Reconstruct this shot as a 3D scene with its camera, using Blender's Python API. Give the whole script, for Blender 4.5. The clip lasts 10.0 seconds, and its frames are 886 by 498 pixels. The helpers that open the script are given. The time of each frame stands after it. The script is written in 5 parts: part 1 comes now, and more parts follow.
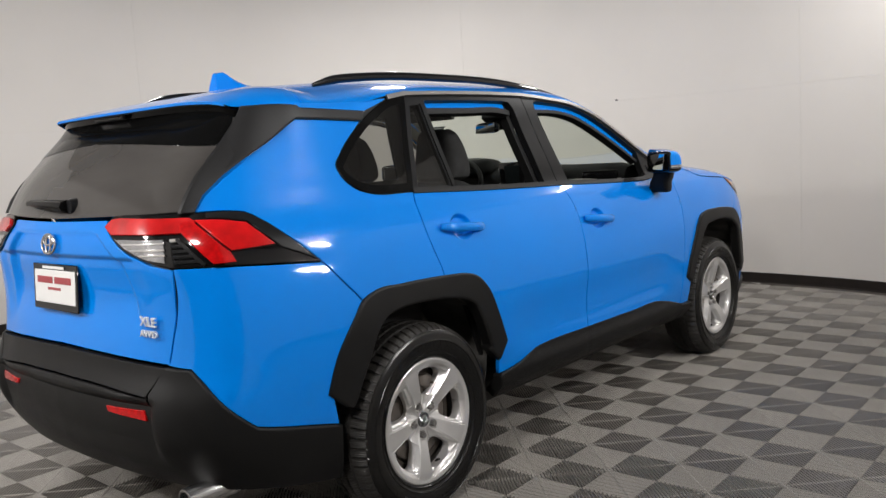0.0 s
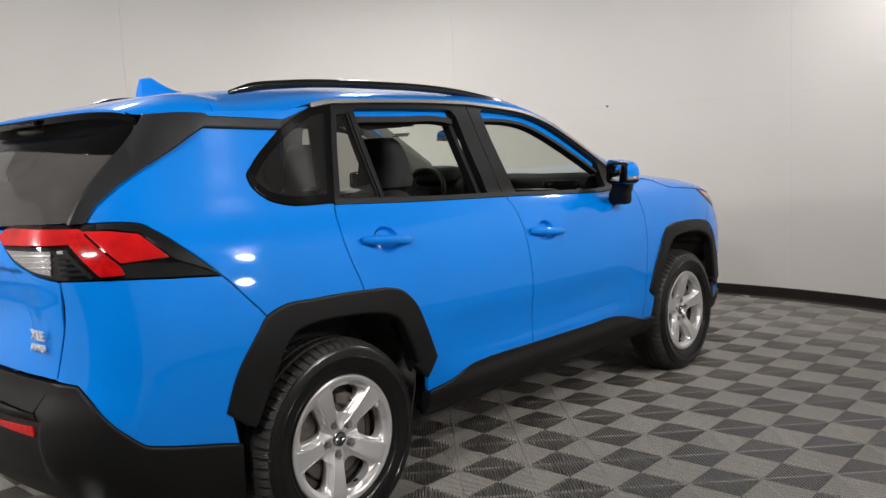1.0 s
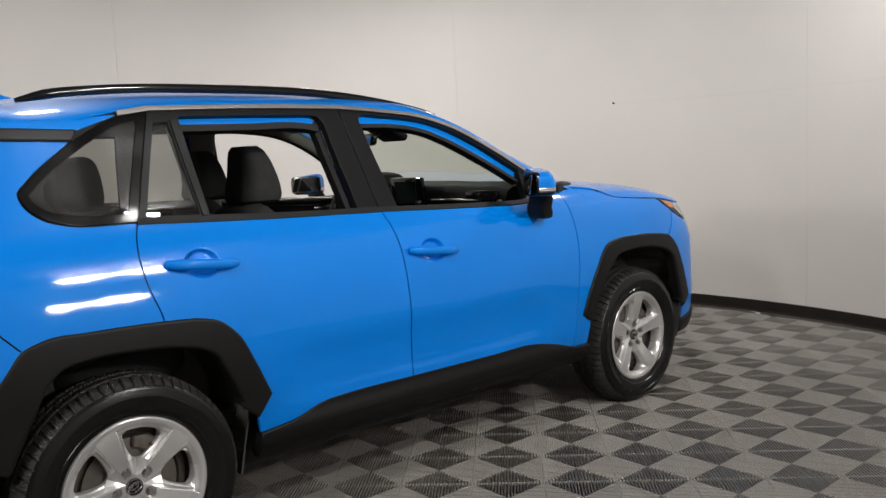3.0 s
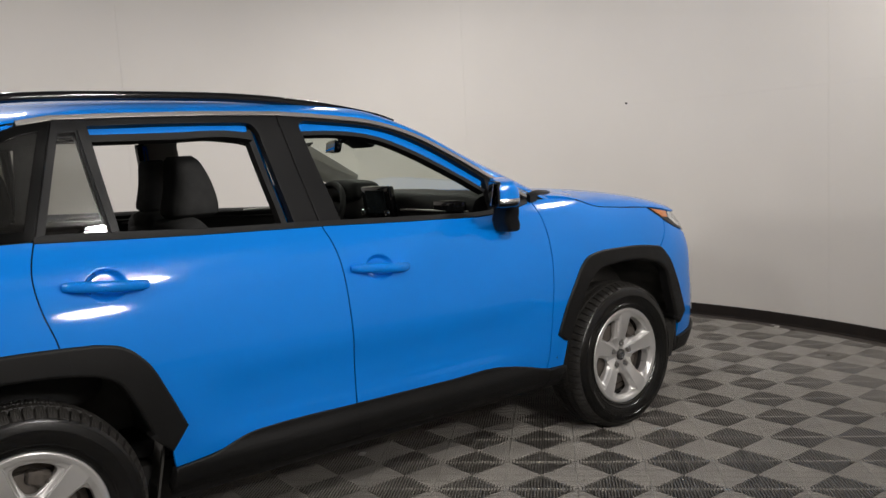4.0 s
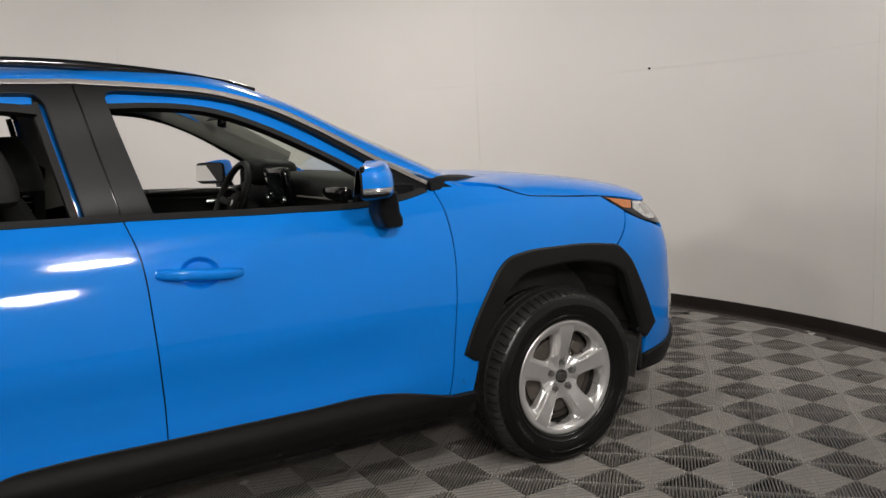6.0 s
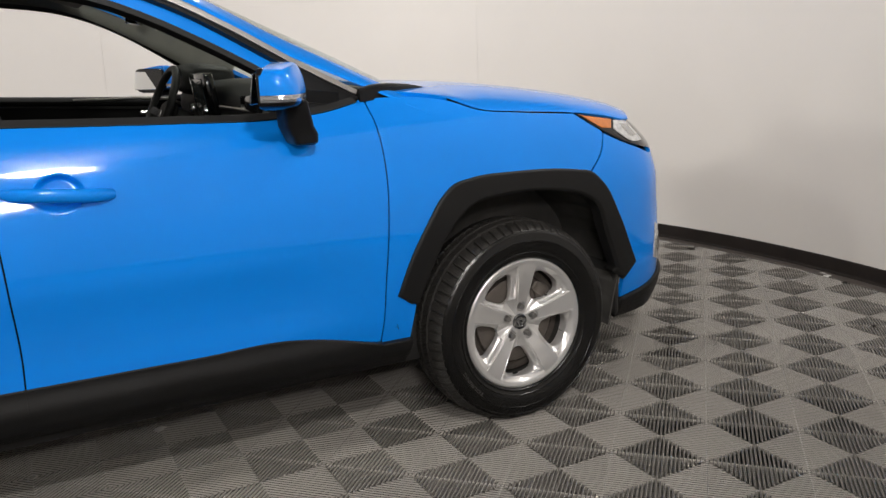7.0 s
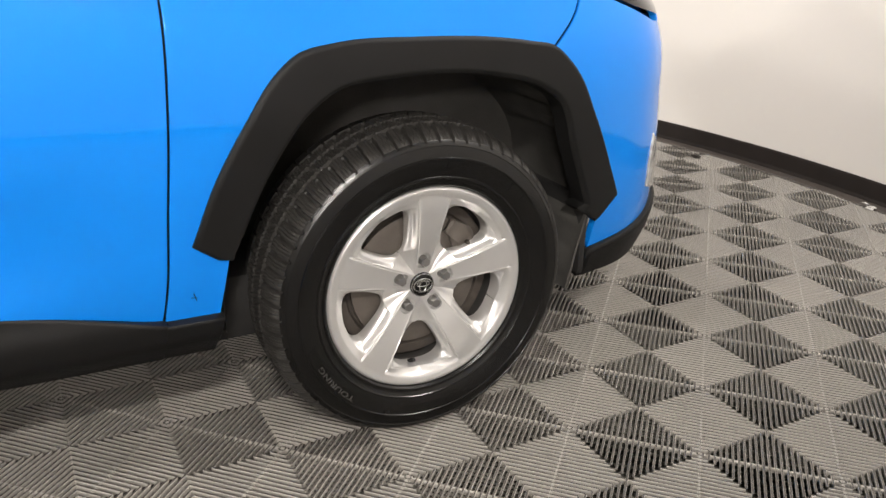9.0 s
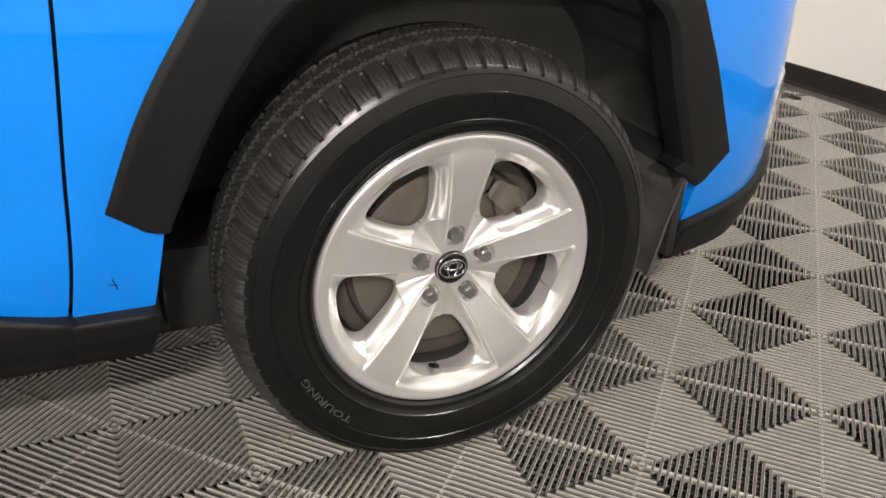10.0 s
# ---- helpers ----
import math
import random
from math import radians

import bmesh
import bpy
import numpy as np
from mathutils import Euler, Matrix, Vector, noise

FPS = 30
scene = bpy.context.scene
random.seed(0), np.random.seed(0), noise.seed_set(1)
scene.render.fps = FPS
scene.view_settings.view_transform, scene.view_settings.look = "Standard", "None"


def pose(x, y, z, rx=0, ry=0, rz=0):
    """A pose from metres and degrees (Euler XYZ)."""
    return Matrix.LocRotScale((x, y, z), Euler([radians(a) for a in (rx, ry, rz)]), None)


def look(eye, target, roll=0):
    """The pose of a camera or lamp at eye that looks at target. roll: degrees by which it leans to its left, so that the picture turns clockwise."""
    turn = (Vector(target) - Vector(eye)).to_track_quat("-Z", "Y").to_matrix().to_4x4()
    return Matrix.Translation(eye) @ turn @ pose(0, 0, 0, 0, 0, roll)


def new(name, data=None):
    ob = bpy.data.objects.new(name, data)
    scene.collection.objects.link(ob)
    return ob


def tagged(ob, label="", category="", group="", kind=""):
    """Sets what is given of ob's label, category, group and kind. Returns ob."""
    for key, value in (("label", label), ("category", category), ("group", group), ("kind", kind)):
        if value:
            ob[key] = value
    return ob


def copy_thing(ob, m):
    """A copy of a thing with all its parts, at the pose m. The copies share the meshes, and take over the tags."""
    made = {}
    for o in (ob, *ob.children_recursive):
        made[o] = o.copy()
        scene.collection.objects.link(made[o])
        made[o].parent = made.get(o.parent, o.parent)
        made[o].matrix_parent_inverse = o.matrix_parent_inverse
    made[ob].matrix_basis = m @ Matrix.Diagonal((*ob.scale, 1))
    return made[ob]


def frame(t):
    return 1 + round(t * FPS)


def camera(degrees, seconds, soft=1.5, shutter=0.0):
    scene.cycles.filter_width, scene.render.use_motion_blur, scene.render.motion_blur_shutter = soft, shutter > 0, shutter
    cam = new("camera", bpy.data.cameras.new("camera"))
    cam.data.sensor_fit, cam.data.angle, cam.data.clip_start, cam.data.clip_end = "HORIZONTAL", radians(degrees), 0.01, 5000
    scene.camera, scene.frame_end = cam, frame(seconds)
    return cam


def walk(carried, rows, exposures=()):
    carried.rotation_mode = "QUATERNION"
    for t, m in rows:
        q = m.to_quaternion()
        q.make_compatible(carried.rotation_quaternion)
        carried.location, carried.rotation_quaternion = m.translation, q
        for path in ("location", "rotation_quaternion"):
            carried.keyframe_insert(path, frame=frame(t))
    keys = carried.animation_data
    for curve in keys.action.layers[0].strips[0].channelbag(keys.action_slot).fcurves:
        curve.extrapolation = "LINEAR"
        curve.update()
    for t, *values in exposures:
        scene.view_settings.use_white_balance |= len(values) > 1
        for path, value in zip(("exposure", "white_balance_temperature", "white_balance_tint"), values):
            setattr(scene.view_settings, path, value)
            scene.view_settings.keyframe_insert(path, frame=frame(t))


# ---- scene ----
from mathutils.geometry import delaunay_2d_cdt

# ---- camera: car frame, rear axle at the origin, x ahead, y to the car's left ----
cam = camera(56.8, 10.0)
PATH = [
    (0, (-2.1854, -2.8731, 1.331), (-0.6764, -1.5804, 1.101), -3.5),
    (0.5, (-2.0289, -2.9519, 1.339), (-0.534, -1.6436, 1.111), -2.5),
    (1, (-1.8523, -3.0924, 1.345), (-0.3827, -1.7542, 1.122), -2.8),
    (1.5, (-1.6425, -3.238, 1.332), (-0.2052, -1.8642, 1.113), -2.7),
    (2, (-1.4046, -3.294, 1.333), (-0.0017, -1.884, 1.119), -3.1),
    (2.5, (-1.1669, -3.3797, 1.337), (0.1974, -1.9319, 1.126), -3.5),
    (2.7, (-1.0568, -3.42, 1.355), (0.2842, -1.953, 1.134), -3.1),
    (4, (-0.4196, -3.5048, 1.388), (0.7956, -1.9316, 1.164), -3.1),
    (4.5, (-0.1341, -3.5462, 1.387), (1.0212, -1.9295, 1.163), -3),
    (5, (0.1262, -3.5267, 1.373), (1.2203, -1.8693, 1.139), -3.2),
    (5.5, (0.3909, -3.4846, 1.393), (1.4745, -1.8236, 1.135), -3.1),
    (5.7, (0.5056, -3.4656, 1.389), (1.5645, -1.7909, 1.122), -3.1),
    (6.8, (1.0869, -3.2445, 1.308), (1.9695, -1.4966, 0.902), -2.2),
    (7, (1.1785, -3.1836, 1.294), (2.0906, -1.4655, 0.831), -2.1),
    (7.5, (1.4316, -2.9702, 1.255), (2.4022, -1.2901, 0.767), -0.8),
    (8, (1.6428, -2.7927, 1.219), (2.5355, -1.1177, 0.589), -0),
    (8.5, (1.8058, -2.5279, 1.177), (2.7306, -0.9139, 0.442), 1.1),
    (9, (1.9605, -2.3316, 1.128), (2.8451, -0.7082, 0.365), 1.7),
    (9.5, (2.1018, -2.1246, 1.074), (2.9127, -0.5233, 0.191), 2.6),
    (10, (2.2129, -1.8956, 0.992), (2.9616, -0.2882, 0.067), 2.9),
]
walk(cam, [(t, look(e, g, r)) for t, e, g, r in PATH],
     exposures=[(0.0, 0.09, 6350, 10), (2.5, 0.06, 6350, 10), (4.0, -0.13, 6520, 10), (5.5, -0.17, 6520, 10), (7.0, 0.22, 6500, 10), (7.5, 0.35, 6550, 10), (8.0, 0.34, 6600, 10), (8.7, 0.83, 6700, 10), (10.0, 1.08, 6700, 10)])

# ---- light: a closed booth, its lamps all out of view ----
world = bpy.data.worlds.new("booth_air")
world.use_nodes = True
world.node_tree.nodes["Background"].inputs[0].default_value = (0.9, 0.95, 1.0, 1)
world.node_tree.nodes["Background"].inputs[1].default_value = 0.0
scene.world = world
ROOM_C, ROOM_R, ROOM_H = (0.6, 0.0), 4.65, 3.3
# flood lights: place, aim, watts, size; 1 and 2 follow door highlights, 6 the mirror's shadow, the others are added
# fill
FLOODS = [((1.35, -4.12, 3.05), (1.6, 0.5, 5.2), 112, (0.52, 0.26)), ((0.95, -4.22, 1.95), (1.3, 2.0, 1.6), 20, (0.52, 0.26)),
          ((0.4, 1.6, 3.2), (0.6, 1.7, 0.0), 40, (0.4, 0.3)), ((2.9, 1.7, 3.2), (2.9, 1.5, 0.0), 32, (0.4, 0.3)),
          ((-2.9, -2.1, 3.2), (-1.6, 1.0, 1.0), 86, (0.8, 0.5)), ((4.45, -1.55, 3.1), (2.8, -0.9, 0.2), 28, (0.3, 0.2)),
          ((-3.5, 1.2, 2.7), (-0.9, 0.0, 0.9), 72, (0.4, 0.3))]
for eye, aim, watts, size in FLOODS:
    lamp = bpy.data.lights.new("flood_light", "AREA")
    lamp.shape, lamp.size, lamp.size_y, lamp.energy, lamp.color = "ELLIPSE", size[0], size[1], watts, (1.0, 0.965, 0.925)
    new("flood_light", lamp).matrix_basis = look(eye, aim)


# ---- materials ----
def mat(name, color, rough=0.5, metal=0.0, vary=0.06, scale=6.0, bump=0.0, bump_scale=200.0, coat=0.0, coat_rough=0.03, rough_vary=0.0, fine=0.0, spec=0.5, objvary=0.0):
    """A node material: colour with cloudy variation and fine grain, roughness variation and a fine relief."""
    m = bpy.data.materials.new(name)
    m.use_nodes = True
    nt, b = m.node_tree, m.node_tree.nodes["Principled BSDF"]
    N, L = nt.nodes.new, nt.links.new
    co = N("ShaderNodeTexCoord")
    n1 = N("ShaderNodeTexNoise")
    n1.inputs["Scale"].default_value, n1.inputs["Detail"].default_value = scale, 6
    L(co.outputs["Object"], n1.inputs["Vector"])
    n2 = N("ShaderNodeTexNoise")
    n2.inputs["Scale"].default_value, n2.inputs["Detail"].default_value = bump_scale, 3
    L(co.outputs["Object"], n2.inputs["Vector"])
    mix = N("ShaderNodeMix")
    mix.data_type = "RGBA"
    c = Vector(color)
    mix.inputs[6].default_value = (*[max(0, v * (1 - vary * 1.6)) for v in c], 1)
    mix.inputs[7].default_value = (*[min(1, v * (1 + vary * 1.6)) for v in c], 1)
    ad = N("ShaderNodeMath")
    ad.operation = "MULTIPLY_ADD"
    ad.inputs[1].default_value, ad.inputs[2].default_value = fine, 0.0
    L(n2.outputs["Fac"], ad.inputs[0])
    ad2 = N("ShaderNodeMath")
    ad2.operation = "ADD"
    L(n1.outputs["Fac"], ad2.inputs[0])
    L(ad.outputs[0], ad2.inputs[1])
    last = ad2
    if objvary:
        oi = N("ShaderNodeObjectInfo")
        ad3 = N("ShaderNodeMath")
        ad3.operation = "MULTIPLY_ADD"
        ad3.inputs[1].default_value = objvary
        L(oi.outputs["Random"], ad3.inputs[0])
        L(ad2.outputs[0], ad3.inputs[2])
        last = ad3
    L(last.outputs[0], mix.inputs[0])
    L(mix.outputs[2], b.inputs["Base Color"])
    b.inputs["Metallic"].default_value = metal
    b.inputs["Specular IOR Level"].default_value = spec
    if rough_vary:
        r = N("ShaderNodeMath")
        r.operation = "MULTIPLY_ADD"
        r.inputs[1].default_value, r.inputs[2].default_value = rough_vary, rough - rough_vary / 2
        L(n1.outputs["Fac"], r.inputs[0])
        L(r.outputs[0], b.inputs["Roughness"])
    else:
        b.inputs["Roughness"].default_value = rough
    b.inputs["Coat Weight"].default_value = coat
    b.inputs["Coat Roughness"].default_value = coat_rough
    if bump:
        bp = N("ShaderNodeBump")
        bp.inputs["Strength"].default_value, bp.inputs["Distance"].default_value = bump, 0.001
        L(n2.outputs["Fac"], bp.inputs["Height"])
        L(bp.outputs[0], b.inputs["Normal"])
    return m


def glass_mat(name, tint, rough=0.0, dust=0.0):
    """Thin pane: clear tinted transmission with a mirror-like gloss that grows at a slant. dust: share of a pale
    diffuse veil.
    """
    m = bpy.data.materials.new(name)
    m.use_nodes = True
    nt = m.node_tree
    nt.nodes.clear()
    N, L = nt.nodes.new, nt.links.new
    out, mix, tr, gl, lw = N("ShaderNodeOutputMaterial"), N("ShaderNodeMixShader"), N("ShaderNodeBsdfTransparent"), N("ShaderNodeBsdfGlossy"), N("ShaderNodeLayerWeight")
    pw, ma = N("ShaderNodeMath"), N("ShaderNodeMath")
    pw.operation, pw.inputs[1].default_value = "POWER", 4.5
    ma.operation, ma.inputs[1].default_value, ma.inputs[2].default_value = "MULTIPLY_ADD", 0.85, 0.045
    lw.inputs[0].default_value = 0.5
    tr.inputs[0].default_value = (*tint, 1)
    gl.inputs["Roughness"].default_value = rough
    gl.inputs[0].default_value = (0.9, 0.92, 0.92, 1)
    L(lw.outputs["Facing"], pw.inputs[0])
    L(pw.outputs[0], ma.inputs[0])
    L(ma.outputs[0], mix.inputs[0])
    L(tr.outputs[0], mix.inputs[1])
    L(gl.outputs[0], mix.inputs[2])
    if dust:  # a pale grey diffuse veil mixed over the pane
        film, mix2, ns = N("ShaderNodeBsdfDiffuse"), N("ShaderNodeMixShader"), N("ShaderNodeTexNoise")
        mr = N("ShaderNodeMapRange")
        ns.inputs["Scale"].default_value, ns.inputs["Detail"].default_value = 3.5, 5
        mr.inputs["To Min"].default_value, mr.inputs["To Max"].default_value = dust * 0.75, dust * 1.25
        film.inputs[0].default_value = (0.62, 0.575, 0.54, 1)
        L(ns.outputs["Fac"], mr.inputs["Value"])
        L(mr.outputs[0], mix2.inputs[0])
        L(mix.outputs[0], mix2.inputs[1])
        L(film.outputs[0], mix2.inputs[2])
        L(mix2.outputs[0], out.inputs[0])
    else:
        L(mix.outputs[0], out.inputs[0])
    return m


def glow_mat(name, color, strength):
    m = bpy.data.materials.new(name)
    m.use_nodes = True
    b = m.node_tree.nodes["Principled BSDF"]
    b.inputs["Base Color"].default_value = (0.8, 0.8, 0.8, 1)
    b.inputs["Emission Color"].default_value = (*color, 1)
    b.inputs["Emission Strength"].default_value = strength
    return m


PAINT = mat("blue_paint", (0.0008, 0.213, 0.765), 0.45, 0.0, 0.025, 3.0, 0.02, 900, coat=0.88, coat_rough=0.07, spec=0.05)
CLAD = mat("black_cladding_plastic", (0.0085, 0.0083, 0.0082), 0.45, 0, 0.15, 9, 0.35, 1400, rough_vary=0.12, fine=0.3, spec=0.2)
GLOSSBLACK = mat("gloss_black", (0.006, 0.006, 0.0065), 0.07, 0, 0.1, 5)
FRIT = mat("black_ceramic_border", (0.004, 0.004, 0.004), 0.15, 0, 0.1, 8, spec=0.12)
SATIN = mat("satin_black_trim", (0.011, 0.011, 0.0115), 0.36, 0, 0.1, 8, 0.1, 900, spec=0.12)
BLADEBLACK = mat("grained_black_blade_plastic", (0.018, 0.0178, 0.0182), 0.40, 0, 0.1, 8, 0.2, 900, spec=0.25)
RUBBER = mat("black_seal_rubber", (0.007, 0.007, 0.007), 0.6, 0, 0.15, 20, 0.2, 700, spec=0.3)
TYRE = mat("tyre_rubber", (0.0046, 0.0045, 0.0043), 0.24, 0, 0.25, 14, 0.2, 500, rough_vary=0.16, fine=0.3, spec=0.5)
TREAD = mat("tyre_tread_rubber", (0.030, 0.028, 0.026), 0.42, 0, 0.25, 24, 0.4, 700, fine=0.5, spec=0.35)
DARK = mat("dark_liner_plastic", (0.026, 0.025, 0.0245), 0.6, 0, 0.2, 8, 0.5, 300, spec=0.25)
LINER = mat("dusty_liner_plastic", (0.060, 0.057, 0.053), 0.7, 0, 0.35, 10, 0.6, 260, fine=0.5, spec=0.25)
ALLOY = mat("painted_alloy", (0.75, 0.738, 0.724), 0.30, 0.66, 0.04, 12, 0.05, 1500, coat=0.2, coat_rough=0.12, fine=0.2)
STEEL = mat("worn_brake_steel", (0.105, 0.090, 0.078), 0.6, 0.4, 0.25, 20, 0.3, 300, fine=0.4)
NUT = mat("plated_nut_steel", (0.36, 0.35, 0.34), 0.36, 0.85, 0.08, 30, 0.1, 300)
# alloy colour darkened to carry the shade inside the wheel
SHADEDALLOY = mat("shade_darkened_alloy", (0.052, 0.049, 0.046), 0.6, 0.3, 0.3, 22, 0.2, 300, fine=0.4)
RUSTY = mat("brown_cast_iron", (0.070, 0.058, 0.049), 0.75, 0.3, 0.35, 25, 0.6, 200)
CHROME = mat("chrome", (0.66, 0.66, 0.66), 0.22, 1.0, 0.03, 10)
BADGE = mat("bright_plated_letters", (0.78, 0.78, 0.78), 0.35, 0.4, 0.03, 10)
SATINCHROME = mat("satin_chrome_strip", (0.30, 0.285, 0.268), 0.42, 1.0, 0.04, 10)
FABRIC = mat("dark_grey_seat_cloth", (0.034, 0.034, 0.034), 0.95, 0, 0.2, 30, 0.8, 900, fine=0.5, spec=0.1)
CABIN = mat("black_cabin_plastic", (0.009, 0.009, 0.009), 0.6, 0, 0.15, 12, 0.4, 900, fine=0.3, spec=0.18)
HEADLINER = mat("grey_headliner_cloth", (0.22, 0.21, 0.195), 0.95, 0, 0.06, 20, 0.4, 900, fine=0.3)
REDLENS = mat("red_lamp_lens", (0.52, 0.006, 0.007), 0.22, 0, 0.42, 14, coat=0.8, spec=0.2)
DARKRED = mat("deep_red_lamp_lens", (0.46, 0.004, 0.005), 0.14, 0, 0.45, 55, coat=0.8, spec=0.2)
CLEARLENS = mat("clear_lamp_lens", (0.42, 0.42, 0.43), 0.12, 0.7, 0.25, 60, 0.3, 150, coat=1.0)
AMBER = mat("amber_lamp_lens", (0.55, 0.16, 0.02), 0.15, 0, 0.2, 40, coat=1.0)
WHITEPLATE = mat("white_plate", (0.78, 0.77, 0.75), 0.35, 0, 0.04, 10)
REDINK = mat("red_print", (0.35, 0.05, 0.06), 0.4, 0, 0.1, 20)
WALL = mat("warm_white_wall_sheet", (0.70, 0.665, 0.625), 0.62, 0, 0.05, 0.9, 0.05, 60, rough_vary=0.1, fine=0.05)
DARKPANEL = mat("dark_unseen_panel", (0.022, 0.021, 0.020), 0.9, 0, 0.15, 4, 0.3, 200)
EDGE = mat("dark_brown_floor_edge", (0.055, 0.046, 0.040), 0.6, 0, 0.25, 7, 0.3, 150, fine=0.3)
CEIL = mat("grey_ceiling_paint", (0.16, 0.156, 0.15), 0.85, 0, 0.05, 2.0, 0.1, 80)
MOULD = mat("dark_brown_vinyl_base", (0.013, 0.0095, 0.008), 0.65, 0, 0.3, 8, 0.3, 200, spec=0.2)
# set near black to deepen the gaps between the tile ribs
SUBFLOOR = mat("near_black_subfloor", (0.007, 0.0065, 0.006), 0.95, 0, 0.3, 5, 0.5, 60, spec=0.1)
# rib tops darker than their sides: contrast of slanting light put into colour
TILETOP = mat("shade_toned_tile_top", (0.076, 0.070, 0.064), 0.56, 0, 0.22, 2.2, 0.1, 300, rough_vary=0.15, fine=0.3, objvary=0.2, spec=0.16)
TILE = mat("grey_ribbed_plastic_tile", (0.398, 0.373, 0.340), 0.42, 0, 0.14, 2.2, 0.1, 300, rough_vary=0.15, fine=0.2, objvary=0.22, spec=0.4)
DEBRIS = mat("pale_paper_scrap", (0.6, 0.58, 0.55), 0.8)
LAMPGREY = mat("pale_fluted_lens", (0.50, 0.50, 0.49), 0.18, 0, 0.45, 55, 0.6, 160, coat=0.8)
LETTER = mat("worn_grey_letters", (0.055, 0.052, 0.048), 0.5, 0, 0.3, 60)
SCREEN = mat("dead_display_glass", (0.02, 0.024, 0.026), 0.06, 0, 0.05, 4)
MIRROR = mat("mirror_silver", (0.85, 0.86, 0.86), 0.02, 1.0, 0.0)
TINTED = glass_mat("privacy_glass", (0.32, 0.325, 0.30), dust=0.012)
HATCHGLASS = glass_mat("dark_privacy_glass", (0.055, 0.055, 0.053), dust=0.105)
CLEAR = glass_mat("windscreen_glass", (0.72, 0.77, 0.70))
GLOW = glow_mat("lamp_diffuser", (1.0, 0.965, 0.925), 16.0)


# ---- mesh helpers ----
def mesh_of(name, verts, faces, material, smooth=True, normals=None):
    me = bpy.data.meshes.new(name)
    me.from_pydata([tuple(map(float, v)) for v in verts], [], [tuple(map(int, f)) for f in faces])
    me.materials.append(material)
    me.polygons.foreach_set("use_smooth", [smooth] * len(me.polygons))
    me.update()
    if normals is not None:
        me.normals_split_custom_set_from_vertices([tuple(map(float, n)) for n in normals])
    return me


def part(name, bm, material, parent, label="", smooth=True, m=None):
    """Links a bmesh or a mesh as one mesh object under a thing or a part."""
    if isinstance(bm, bpy.types.Mesh):
        me = bm
    else:
        me = bpy.data.meshes.new(name)
        bmesh.ops.recalc_face_normals(bm, faces=bm.faces)
        bm.to_mesh(me)
        bm.free()
        me.materials.append(material)
        me.polygons.foreach_set("use_smooth", [smooth] * len(me.polygons))
        if smooth:
            me.set_sharp_from_angle(angle=radians(38))
    ob = new(name, me)
    if parent:
        ob.parent = parent
    if m is not None:
        ob.matrix_basis = m
    return tagged(ob, label)


def thing(name, label, category, group="", kind=""):
    return tagged(new(name), label, category, group, kind)


def rbox(sx, sy, sz, bevel=0.01, seg=2, m=None, bm=None):
    """A box with rounded edges, about its middle."""
    bm = bm or bmesh.new()
    r = bmesh.ops.create_cube(bm, size=1, matrix=Matrix.Diagonal((sx, sy, sz, 1)))
    es = list({e for v in r["verts"] for e in v.link_edges})
    vs = r["verts"]
    if bevel:
        g = bmesh.ops.bevel(bm, geom=es, offset=min(bevel, min(sx, sy, sz) * 0.49), segments=seg, profile=0.5, affect="EDGES")
        vs = list({v for f in g["faces"] for v in f.verts} | {v for v in vs if v.is_valid})
    if m is not None:
        bmesh.ops.transform(bm, matrix=m, verts=vs)
    return bm


def lathe(profile, n=64, bm=None, m=None):
    """Turns (radius, axial) pairs round the y axis."""
    bm = bm or bmesh.new()
    rings = [[bm.verts.new((r * math.cos(2 * math.pi * i / n), a, r * math.sin(2 * math.pi * i / n))) for i in range(n)] for r, a in profile]
    for p, q in zip(rings, rings[1:]):
        for i in range(n):
            bm.faces.new((p[i], p[(i + 1) % n], q[(i + 1) % n], q[i]))
    if m is not None:
        bmesh.ops.transform(bm, matrix=m, verts=[v for r in rings for v in r])
    return bm


def tube(path, radius, n=8, bm=None, squash=(1, 1), up=(0, 0, 1), taper=None):
    """A swept tube along 3D points, closed at both ends."""
    bm = bm or bmesh.new()
    pts = [Vector(p) for p in path]
    rings = []
    for i, p in enumerate(pts):
        d = (pts[min(i + 1, len(pts) - 1)] - pts[max(i - 1, 0)]).normalized()
        a = d.cross(Vector(up)).normalized()
        b = a.cross(d).normalized()
        r = radius * (taper[i] if taper else 1)
        rings.append([bm.verts.new(p + a * (r * squash[0] * math.cos(k * 2 * math.pi / n)) + b * (r * squash[1] * math.sin(k * 2 * math.pi / n))) for k in range(n)])
    for p, q in zip(rings, rings[1:]):
        for i in range(n):
            bm.faces.new((p[i], p[(i + 1) % n], q[(i + 1) % n], q[i]))
    bm.faces.new(rings[0][::-1])
    bm.faces.new(rings[-1])
    return bm


